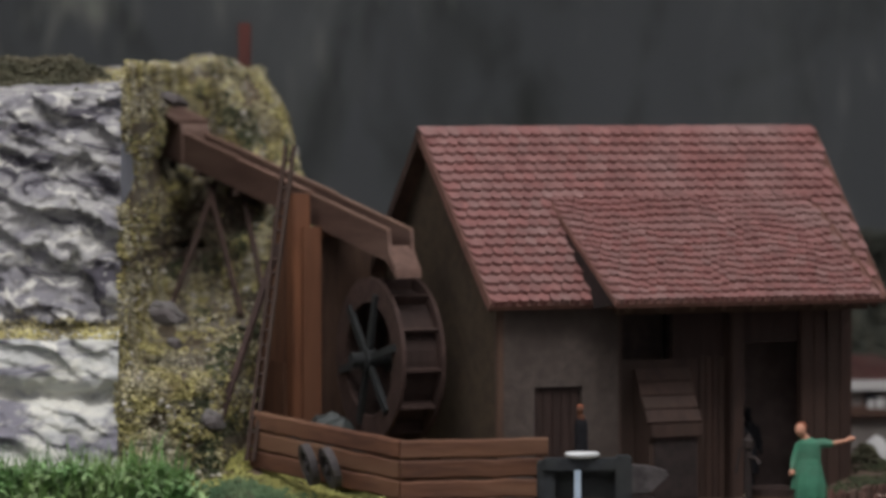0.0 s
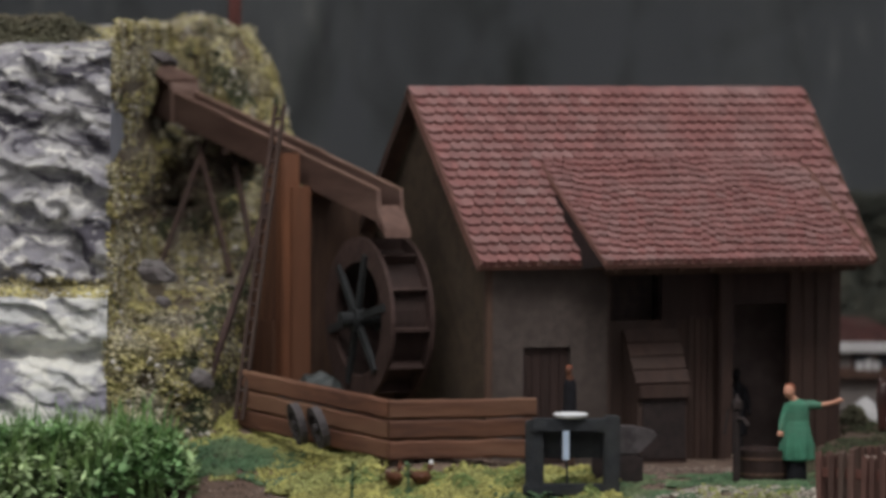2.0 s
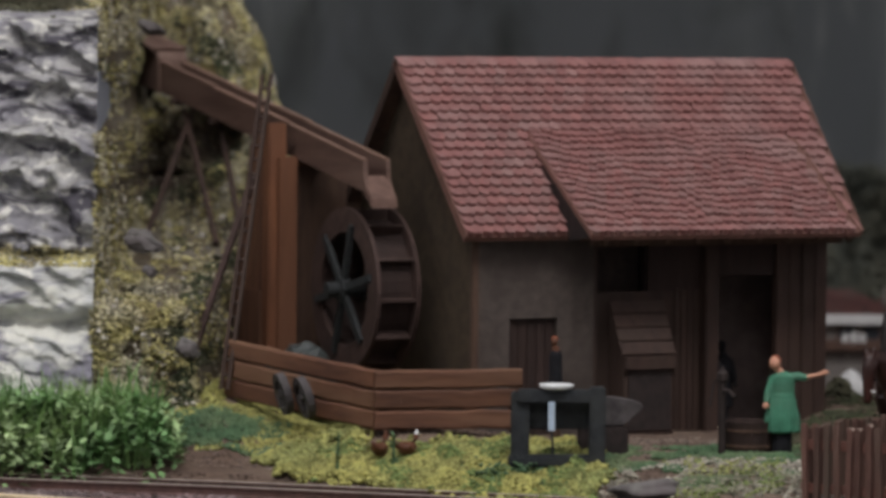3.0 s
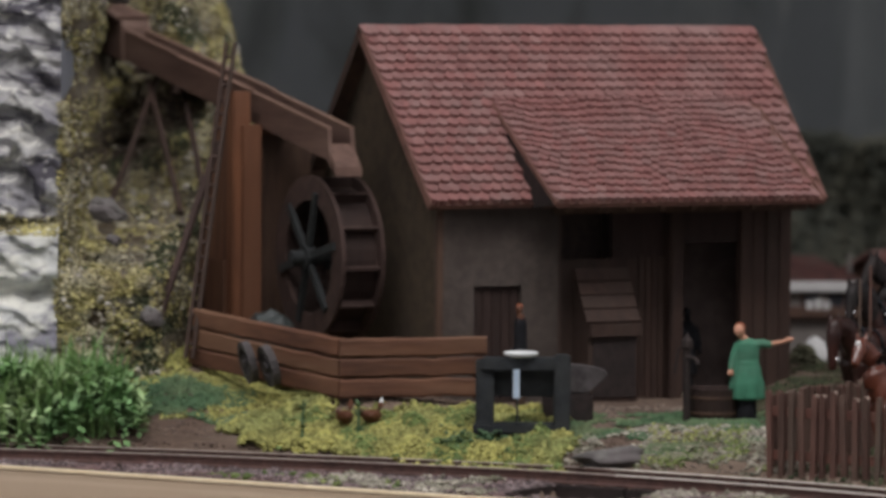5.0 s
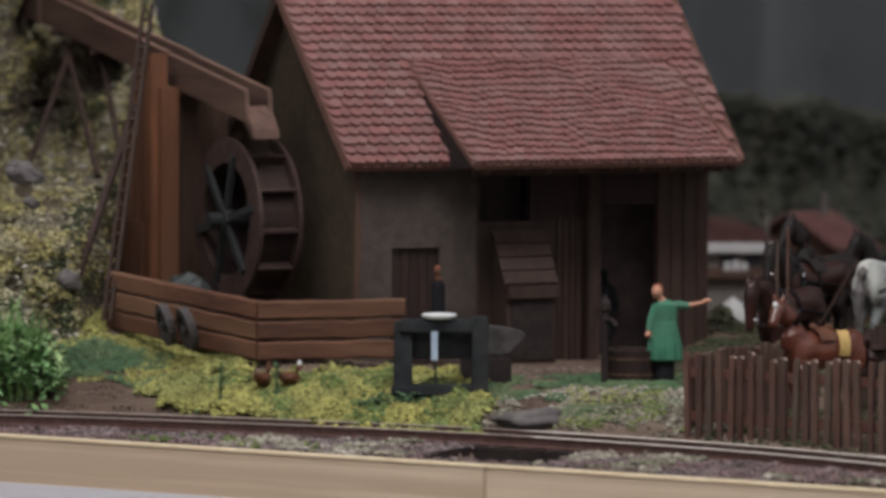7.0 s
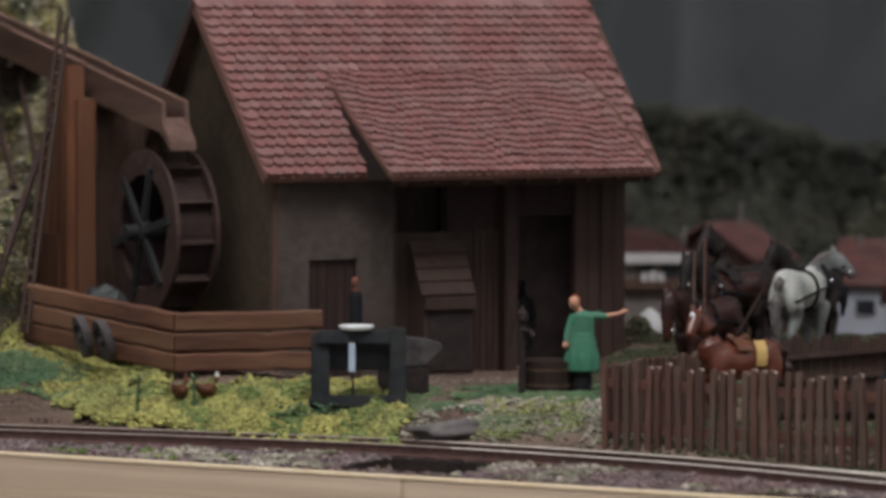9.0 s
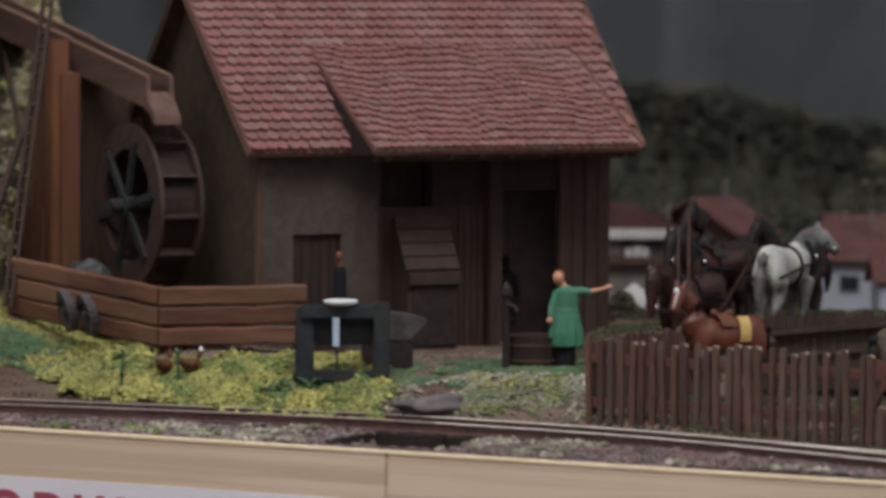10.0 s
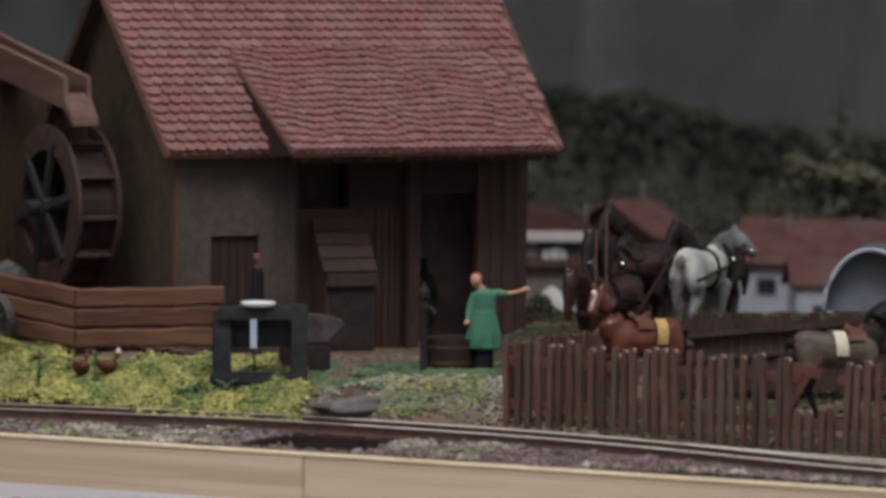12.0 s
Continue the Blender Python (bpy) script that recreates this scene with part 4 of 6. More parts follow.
part("cross_slab", boxed(-8, 8.4, -1.8, 3, 12.4, 15.0), IRON, stand, "", 0.4)
part("apron", boxed(-5.5, 6.3, 1.4, 2.6, 7.2, 12.6), IRON, stand, "", 0.3)
part("sill", boxed(-9.5, 9, -1.6, 3.4, 0, 2.2), IRON, stand, "", 0.4)
part("blade", boxed(-1.8, -0.5, -2.3, -1.9, 7.2, 12.8), BLUE, stand, "pale blue steel blade")
part("rod", rod((-0.9, -2, 2.5), (-1.0, -2, 7.4), 0.25), IRON, stand)
dish = bmesh.new()
lathe(dish, [(2.2, 0), (3.2, 0.3), (3.5, 0.85), (3.2, 1.05), (2.8, 0.7), (0.2, 0.55)], segs=18)
dish = part("dish", dish, WHITE, None, "", 0, True)
place(dish, fx - 0.2, fy, 13.7)
tagged(dish, "shallow white dish on the dark stand", "dish")

anvil = thing("anvil", "grey anvil with a pointed horn on a dark block", "anvil", 37.2, 907, 0)
part("anvil_body", prism([(-6, 5.6), (-6, 11.0), (-2, 11.6), (2.4, 11.3), (5.4, 10.7), (7.3, 10.0), (7.1, 9.0), (5.2, 7.6), (3.6, 6.6), (3.4, 5.6)], "y", -2.1, 2.1), WEATHER, anvil, "", 0.4)
part("block", boxed(-5.6, 4.4, -2.6, 2.6, -1.5, 5.7), NEARBLACK, anvil, "dark wooden block", 0.5)


def melt(bm, voxel):
    """Runs the overlapping limbs of a figure together into one skin and carries their colours over."""
    src = bpy.data.meshes.new("limbs")
    bm.to_mesh(src)
    ob = bpy.data.objects.new("limbs", src)
    scene.collection.objects.link(ob)
    mod = ob.modifiers.new("skin", "REMESH")
    mod.mode, mod.voxel_size, mod.use_smooth_shade = "VOXEL", voxel, True
    soft = ob.modifiers.new("soft", "SMOOTH")
    soft.factor, soft.iterations = 0.5, 4
    skin = bpy.data.meshes.new_from_object(ob.evaluated_get(bpy.context.evaluated_depsgraph_get()))
    tree = mathutils.bvhtree.BVHTree.FromBMesh(bm)
    bm.faces.ensure_lookup_table()
    colours = [f.material_index for f in bm.faces]
    out = bmesh.new()
    out.from_mesh(skin)
    for f in out.faces:
        hit = tree.find_nearest(f.calc_center_median())[2]
        f.material_index = colours[hit] if hit is not None else 0
    bpy.data.objects.remove(ob)
    bpy.data.meshes.remove(src)
    bpy.data.meshes.remove(skin)
    bm.free()
    return out


def figure(name, x, y, z, rz, label, top, skirt, head, hair, tall=19.5, arm=False, slim=1.0, nod=0.0, shoes=False):
    """A plain painted figurine in one mesh."""
    bm = bmesh.new()
    k = tall / 19.5
    lathe(bm, [(1.7 * slim, 0), (1.9 * slim, 0.4), (1.8 * slim, 5.5)], segs=12, mi=1)
    lathe(bm, [(3.2 * slim, 4.3), (3.15 * slim, 7.0), (2.6 * slim, 10.4), (2.25 * slim, 11.6), (2.35 * slim, 14.0), (2.2 * slim, 15.4), (0.9, 16.3)], segs=14, mi=0, sy=0.8)
    tube(bm, [(0, 0, 15.8), (-nod, -nod * 0.3, 17)], 0.75, 8, 2)
    hs = min(1, slim * 1.05)
    ball(bm, (-0.3 - nod, -0.2 - nod * 0.3, 17.9), 1.15 * hs, 1.2 * hs, 1.4 * hs, 2)
    ball(bm, (-0.1 - nod, 0.3 - nod * 0.3, 18.4), 1.25 * hs, 1.25 * hs, 1.2 * hs, 3)
    if slim < 0.6:
        pass
    elif arm:
        tube(bm, [(1.4, 0, 14.9), (3.0, -0.2, 15.3), (4.8, -0.3, 15.0)], [1.1, 0.95, 0.7], 8, 0)
        tube(bm, [(4.6, -0.3, 15.2), (7.2, -0.6, 15.7), (8.3, -0.6, 16.2), (9.2, -0.7, 16.2)], [0.52, 0.42, 0.55, 0.3], 8, 2)
    else:
        tube(bm, [(1.7, 0, 15.0), (2.6, -0.8, 11), (2.4, -1.8, 9)], [0.9, 0.7, 0.6], 8, 0)
    if slim >= 0.6:
        tube(bm, [(-1.7, 0, 15.0), (-2.9, -0.6, 12), (-3.2, -1.2, 10.2)], [1.0, 0.8, 0.6], 8, 0)
        ball(bm, (-3.4, -1.4, 9.5), 0.75, 0.75, 0.8, 2, 1)
    if arm:
        # apron strings, a bow and folds of the skirt
        tube(bm, [(2.12 * slim * math.cos(a), 1.75 * slim * math.sin(a), 11.5) for a in [2 * math.pi * q / 16 for q in range(17)]], 0.28, 6, 0)
        for q in range(11):
            a = 2 * math.pi * q / 11
            tube(bm, [(2.0 * slim * math.cos(a), 1.65 * slim * math.sin(a), 11.2), (3.0 * slim * math.cos(a), 2.4 * slim * math.sin(a), 7.4), (3.15 * slim * math.cos(a), 2.5 * slim * math.sin(a), 4.4)], [0.15, 0.38, 0.42], 6, 0)
    for sgn in (-1, 1) if shoes else ():
        ball(bm, (sgn * 1.0, -1.9, 0.5), 0.7, 1.1, 0.5, 4, 2)
    bmesh.ops.scale(bm, vec=(k, k, k), verts=bm.verts[:])
    bm = melt(bm, 0.2)
    ob = part(name, bm, [top, skirt, head, hair, CREAM], None, "", 0, True)
    place(ob, x, y, z, rz)
    return tagged(ob, label, "figurine")


figure("figurine", 72.2, 909, 0.2, 0, "painted figurine in a green dress pointing with one arm", DRESS, BLACK, SKIN, HAIR, 19.6, True, 1.08, 1.3)
figure("figurine", 27.6, 921, 2, 10, "small dark-coated figurine with ginger hair by the mill", BLACK, DARKWOOD, SADDLE, HAIR, 21, False, 0.55)
figure("figurine", *mill_point(66, 12, 0), 20, "dark figurine standing in the shaded mill doorway", BLACK, BLACK, BLACK, BLACK, 18.5, False, 0.8, 0, True)
figure("figurine", *mill_point(61.5, 7, 0), 30, "black-clad figurine at the shaded porch post", BLACK, BLACK, BLACK, BLACK, 17.5, False, 0.7, 0, True)

tub = thing("wash_tub", "brown wooden tub standing on the grass", "tub", 66.0, 912, 0.2)
bm = bmesh.new()
lathe(bm, [(5.0, 0), (5.7, 6.3), (5.2, 6.3), (4.9, 5.1), (0.2, 5.0)], segs=20)
part("body", bm, DOORWOOD, tub)
for z in (1.2, 4.3):
    bm = bmesh.new()
    r = 5.12 + z * 0.11
    lathe(bm, [(r, z), (r, z + 0.6), (r - 0.3, z + 0.6), (r - 0.3, z)], segs=20)
    part("hoop", bm, DARKWOOD, tub)


pump = thing("hand_pump", "slim black iron hand pump beside the tub", "pump", 60.2, 907, 0.2)
part("column", rod((0, 0, -0.5), (0, 0, 14.6), 0.75, 10), NEARBLACK, pump)
bm = bmesh.new()
lathe(bm, [(0.75, 14.2), (1.15, 14.6), (1.15, 16.0), (0.6, 16.6), (0.2, 17.4)], segs=10)
part("cap", bm, NEARBLACK, pump)
bm = bmesh.new()
tube(bm, [(0, -0.4, 12.6), (1.4, -1.6, 12.6), (2.2, -2.2, 11.4)], [0.42, 0.42, 0.5], 8)
part("spout", bm, NEARBLACK, pump)
bm = bmesh.new()
tube(bm, [(-0.3, 0, 15.2), (-1.6, 0.2, 14.4), (-2.4, 0.3, 9.5)], [0.3, 0.3, 0.35], 6)
part("pump_handle", bm, NEARBLACK, pump)


def hen(x, y, rz, white):
    bm = bmesh.new()
    tube(bm, [(-3.3, 0, 4.1), (-2.5, 0, 3.2), (-1.2, 0, 2.6), (0.4, 0, 2.4), (1.5, 0, 3.0), (2.0, 0, 4.2), (2.2, 0, 5.0)], [0.25, 0.8, 1.3, 1.45, 1.05, 0.6, 0.5], 10, 0)
    for s in (-1.15, 1.15):
        ball(bm, (-0.5, s, 2.7), 1.5, 0.4, 0.85, 0, 1)
    ball(bm, (2.35, 0, 5.2), 0.65, 0.5, 0.6, 1 if white else 0, 1)
    tube(bm, [(2.8, 0, 5.1), (3.5, 0, 4.9)], [0.22, 0.05], 5, 2)
    tube(bm, [(2.0, 0, 5.6), (2.4, 0, 5.95), (2.7, 0, 5.6)], [0.1, 0.2, 0.1], 5, 1 if white else 0)
    for s in (-0.4, 0.4):
        tube(bm, [(0.2, s, 1.4), (0.2, s, 0)], 0.15, 4, 2)
    ob = part("toy_hen", bm, [SADDLE, WHITE, CLOTH], None, "", 0, True)
    place(ob, x, y, gz(x, y) + 0.3, rz)
    tagged(ob, "small reddish-brown toy hen in the grass", "toy hen", "hens in the yard")


hen(-7.4, 911, 62, False)
hen(-2.0, 910, 40, True)


def sprig(x, y, h, n, seed, label):
    rng = np.random.default_rng(seed)
    bm = bmesh.new()
    tube(bm, [(0, 0, -1), (0.2, 0, h)], [0.4, 0.2], 5)
    for k in range(n):
        a, z = rng.uniform(0, 6.28), rng.uniform(0.15, 1) * h
        r = rng.uniform(0.8, 1.8)
        c = Vector((0.1, 0, z))
        d = Vector((math.cos(a), math.sin(a), rng.uniform(0.2, 0.9))) * r
        w = Vector((-math.sin(a), math.cos(a), 0)) * 0.4
        vs = [bm.verts.new(p) for p in (c, c + d * 0.5 + w, c + d, c + d * 0.5 - w)]
        bm.faces.new(vs)
    ob = part("sprig", bm, GREEN, None)
    place(ob, x, y, gz(x, y))
    tagged(ob, label, "sprig", "green sprigs in the moss")


sprig(-15.8, 903, 9, 18, 1, "upright dark green sprig growing in yellow moss")
sprig(-4.8, 906, 7.5, 16, 2, "small bright green sprig growing in yellow moss")

bm = bmesh.new()
bmesh.ops.create_icosphere(bm, subdivisions=3, radius=1)
for v in bm.verts:
    p = v.co.copy()
    v.co = Vector((p.x * 8.4, p.y * 3.6, p.z * 1.9 + 0.5 * p.x * abs(p.z))) * (1 + 0.5 * fbm(p.x * 10 + 3, p.y * 10, p.z * 10, 8))
slab_stone = part("flat_stone", bm, STONE, None, "", 0, True)
place(slab_stone, 45, 876, gz(45, 876) + 0.5, 12)
tagged(slab_stone, "flat dark grey boulder lying by the track", "stone")


# ---- bush at the left ----
def bush():
    rng = np.random.default_rng(11)
    verts, faces = [], []
    base_z = lambda x, y: float(ground(x, y))
    for k in range(5000):
        x, y = rng.uniform(-130, -48), rng.normal(925, 7)
        edge = float(smooth(-42, -60, x))
        h = (4 + 9.0 * edge) * rng.uniform(0.25, 1.0) * (1 - min(1, abs(y - 925) / 22) ** 2)
        z = base_z(x, y) + h
        a, l, w = rng.uniform(0, 6.28), rng.uniform(1.3, 3.2), rng.uniform(0.5, 1.0)
        d = np.array((math.cos(a), math.sin(a), rng.uniform(-0.3, 0.9)))
        s = np.array((-math.sin(a), math.cos(a), rng.uniform(-0.4, 0.4)))
        c = np.array((x, y, z))
        i = len(verts)
        verts += [c, c + d * l * 0.5 + s * w, c + d * l, c + d * l * 0.5 - s * w]
        faces.append((i, i + 1, i + 2, i + 3))
    leaves = (verts, faces)
    verts, faces = [], []
    for k in range(1500):
        x, y = rng.uniform(-130, -53), rng.normal(930, 6)
        edge = float(smooth(-46, -58, x))
        z0, h = base_z(x, y), (4.5 + 9.0 * edge) * rng.uniform(0.75, 1.2)
        lean = rng.normal(0, 0.16, 2)
        w = rng.uniform(0.25, 0.5)
        a = rng.uniform(0, 6.28)
        s = np.array((math.cos(a), math.sin(a), 0)) * w
        p0 = np.array((x, y, z0))
        p1 = p0 + np.array((lean[0] * h * 0.5, lean[1] * h * 0.5, h * 0.6))
        p2 = p0 + np.array((lean[0] * h * 1.3, lean[1] * h * 1.3, h))
        i = len(verts)
        verts += [p0 - s, p0 + s, p1 + s * 0.8, p1 - s * 0.8, p2]
        faces += [(i, i + 1, i + 2, i + 3), (i + 3, i + 2, i + 4)]
    return leaves, (verts, faces)


(bl, bf), (gv, gf) = bush()
raw("bush_leaves", bl, bf, LEAF, "dense bright green leafy bush by the track", "bush")
raw("bush_grass", gv, gf, GRASS, "tall bright green grass blades behind the bush", "grass")


# ---- loose cover of the ground ----
def scatter(n, x0, x1, y0, y1, keep, seed, lift=0.2):
    rng = np.random.default_rng(seed)
    out = []
    while len(out) < n:
        x, y = rng.uniform(x0, x1, 4000), rng.uniform(y0, y1, 4000)
        z = ground(x, y)
        for a, b, c in zip(x, y, z):
            if keep(a, b, rng):
                out.append((a, b, c + lift * rng.uniform(0.3, 1.0) + 0.5 * fbm(a, b, 0, 9) + lift * 2.2 * max(0.0, wave(a, b, 5, 4))))
    return out[:n]


def bare(x, y):
    """Trodden earth: by the bush and along the basin's planks."""
    return ((x + 47) / 14) ** 2 + ((y - 920) / 10) ** 2 < 1 + 0.8 * wave(x, y, 7, 8) or (x > -12 and y > 915.5 + 0.1 * x + 3 * wave(x, y, 4, 6))


def yellow_at(x, y, rng):
    if bare(x + rng.normal(0, 1.3), y + rng.normal(0, 1.3)):
        return False
    s = back_of_board(x, y)
    edge = 6 * wave(x, y, 3, 11)
    edge += rng.normal(0, 2.2)
    return 34.5 + (x < -28) * 6 < s + 0.5 * edge and y < 924 + edge and -45 + edge < x + 0.35 * (880 - y) and x + 0.5 * edge < 35 and wave(x, y, 1, 5) > -0.55


def green_at(x, y, rng):
    s = back_of_board(x, y)
    if ((x + 41) / 10) ** 2 + ((y - 938) / 8) ** 2 < 0.9 + 1.0 * wave(x, y, 2, 4):
        return True
    if 34 < x < 80 and 890 < y < 924 and wave(x, y, 6, 7) > -0.15 and rng.random() < 0.7:
        return True
    return s > 46 and wave(x, y, 6, 8) > 0.12 and ((30 < x < 82 and 874 < y < 925) or (-52 < x < -26 and 915 < y < 945) or (5 < x < 40 and 893 < y < 915 and wave(x, y, 2, 4) > 0.1))


def pale_at(x, y, rng):
    s = back_of_board(x, y)
    return 37 < s and 26 < x < 80 and y < 896 + 7 * wave(x, y, 2, 10) and wave(x, y, 8, 6) > -0.22


def ballast_at(x, y, rng):
    s = back_of_board(x, y)
    e = (x - E0.x) * ED.x + (y - E0.y) * ED.y
    return 0.3 < s < track_s(e) + 10.6 and abs(s - track_s(e)) > 1.3 and abs(s - track_s(e) - 9.4) > 1.3 and not (49 < e < 74 and 2.5 < s < track_s(e) - 0.5) and (s < track_s(e) or rng.random() < 0.3)


def paddock_at(x, y, rng):
    return back_of_board(x, y) > 30 and wave(x, y, 4, 10) > -0.2


crumbs("yellow_moss", scatter(24000, -60, 40, 860, 930, yellow_at, 3, 1.0), 0.8, YELLOW, "bright yellow-green moss in the yard", "moss", seed=3)
crumbs("green_turf", scatter(12000, -55, 85, 872, 948, green_at, 4), 0.6, GREEN, "short dark green turf in patches", "grass", 0.7, 4)
crumbs("garden_weeds", scatter(3500, -60, 40, 860, 930, lambda x, y, r: yellow_at(x, y, r) and wave(x, y, 9, 6) > 0.12, 14, 1.3), 0.75, WEED, "olive green weeds among the yellow moss", "weeds", seed=14)
def front_bits(x, y, rng):
    s = back_of_board(x, y)
    e = (x - E0.x) * ED.x + (y - E0.y) * ED.y
    heap = 6 < e < 47 or 74 < e < 98 or (112 < e < 180 and s < 5)
    return heap and 0.4 < s < track_s(e) - 1.8 and wave(x, y, 12, 7) > -0.1


def front_weeds(x, y, rng):
    s = back_of_board(x, y)
    e = (x - E0.x) * ED.x + (y - E0.y) * ED.y
    return 0.6 < s < 14 and -16 < e < 26 and wave(x, y, 15, 8) > 0.1


crumbs("ballast_weeds", scatter(150, -60, 40, 840, 900, front_weeds, 17, 0.4), 0.7, WEED, "small weeds growing in the ballast", "weeds", seed=17)
crumbs("pale_stones", scatter(1000, -60, 150, 760, 910, front_bits, 18, 0.4), 0.8, PALE, "larger pale stones lying in the ballast", "stones", seed=18)
crumbs("stand_weeds", [(18.5 + r[0] * 3.2, 893.5 + r[1] * 1.4, gz(19, 893) + abs(r[2]) * 1.6) for r in np.random.default_rng(19).normal(0, 1, (260, 3))], 0.6, GREEN, "dark green weeds at the foot of the stand", "weeds", seed=19)
crumbs("pale_rubble", scatter(2400, 24, 82, 850, 905, pale_at, 6, 0.3), 0.6, PALE, "pale stony rubble with weeds", "rubble", 0.7, 6)
crumbs("dead_weeds", scatter(900, 48, 76, 858, 896, lambda x, y, r: back_of_board(x, y) > 42 and wave(x, y, 21, 5) > 0.0, 23, 0.3), 0.55, WEED, "brownish dead weeds before the fence", "weeds", seed=23)
crumbs("ballast", scatter(9000, -120, 200, 730, 960, ballast_at, 7, 0.1), 0.62, GRAVEL, "grey railway ballast along the track", "ballast", 0.8, 7)
crumbs("paddock_grass", scatter(12000, 74, 190, 780, 1010, paddock_at, 8), 0.7, PADDOCK, "dull dark green grass of the paddock", "grass", 0.8, 8)
def grit_at(x, y, rng):
    s = back_of_board(x, y)
    e = (x - E0.x) * ED.x + (y - E0.y) * ED.y
    return track_s(e) + 10.3 < s < track_s(e) + 15 or (s > 38 and rng.random() < 0.5)


crumbs("earth_grit", scatter(6500, -75, 90, 845, 945, grit_at, 27, 0.05), 0.4, GRIT, "loose brown grit on the trodden earth", "grit", 0.8, 27)
crumbs("hill_foot_moss", scatter(10000, -70, -12, 915, 985, lambda x, y, r: wave(x, y, 1, 6) > -0.38 and y > 924 + 4 * wave(x, y, 3, 6) + 8 * (x < -45) and ((x + 41) / 10) ** 2 + ((y - 938) / 8) ** 2 > 0.8 and not bare(x, y), 9), 0.6, YELLOW, "olive-yellow moss at the foot of the hill", "moss", seed=9)


# ---- picket fence ----
def picket(root, p, h, w=1.75, lean=0.0, tip=None):
    bm = prism([(-w / 2, 0), (w / 2, 0), (w / 2, h - 0.45), (w * 0.36, h), (-w * 0.36, h), (-w / 2, h - 0.45)], "y", -0.5, 0.5)
    # the top faces take a paler colour, a painted highlight
    for f in bm.faces:
        if f.calc_center_median().z > h - 0.5 and abs(f.normal.y) < 0.5 and len(f.verts) == 4:
            f.material_index = 1
    ob = part("picket", bm, [PICKET, tip or TIPLIGHT], root)
    ob.matrix_basis = Matrix.Translation(Vector(p) * MM) @ pose(0, 0, 0, 0, lean, 0)


def picket_fence(p, q, zp, zq, n, h, label, seed, gap=()):
    rng = np.random.default_rng(seed)
    d = Vector((q[0] - p[0], q[1] - p[1], 0))
    root = thing("picket_fence", label, "fence", p[0], p[1], zp, math.degrees(math.atan2(d.y, d.x)))
    for k in range(n):
        w = k / (n - 1)
        x = d.length * w + rng.normal(0, 0.14)
        broken = bool(gap) and gap[0] < x < gap[1]
        picket(root, (x, 0, (zq - zp) * w - 1), (0.5 if broken else 1.0) * (h + 1) + rng.normal(0, 0.35), 1.12 * rng.uniform(0.8, 1.2), rng.normal(0, 1.4), PICKET if seed == 2 or rng.random() < 0.4 else None)
    part("fence_rail", beam((-0.5, 0.75, 5.2), (d.length + 0.5, 0.75, 5.2 + zq - zp), 0.7, 1.9), FENCERAIL, root, "", 0.12)
    z = h - 3.7
    spans = ((-0.5, gap[0] + 0.6, 0), (gap[0] - 1.6, gap[1] - 3.0, 1.9), (gap[1], d.length + 0.5, 0)) if gap else ((-0.5, d.length + 0.5, 0),)
    for x0, x1, up in spans:
        part("fence_rail", beam((x0, 0.75, z + up), (x1, 0.75, z + up * 0.4), 0.7, 1.9), FENCERAIL, root, "", 0.12)
    return root


fa, fb = along(86, 41.2), along(178, 35)
picket_fence((fa.x, fa.y), (fb.x, fb.y), -6.8, -6.8, 42, 17.1, "reddish-brown wooden picket fence with a broken gap", 1, (60.5, 68.0))
picket_fence((fa.x + 0.9, fa.y + 2.2), (99, 897), -6.6, -6.6, 36, 16.4, "reddish-brown wooden picket fence turning from the track", 2)
broken = part("broken_rail", beam((121.0, 830.6, -1.2), (127.6, 829.4, 10.2), 0.7, 1.3), FENCERAIL, None, "", 0.12)
place(broken, 0, 0, 0)
tagged(broken, "broken fence rail leaning in the gap of the picket fence", "rail")
# rustic rail behind the paddock
rustic = thing("rustic_fence", "low rustic fence with one long bleached top rail", "fence", 108, 889, -2)
part("top_rail", beam((0, 0, 10.4), (44, -2, 14.2), 1.1, 1.1), WHEELWOOD, rustic, "bleached round top rail", 0.3)
part("low_rail", beam((0, 0.6, 6.0), (44, -1.4, 9.0), 0.9, 0.9), SHADEWOOD, rustic, "", 0.2)
for k in range(24):
    x = k * 1.9
    part("paling", boxed(x, x + 1.8, 0.8 - x * 0.045, 1.5 - x * 0.045, 0, 13.6 + 0.7 * (k % 3) + x * 0.02), SHADEWOOD, rustic, "", 0.1)


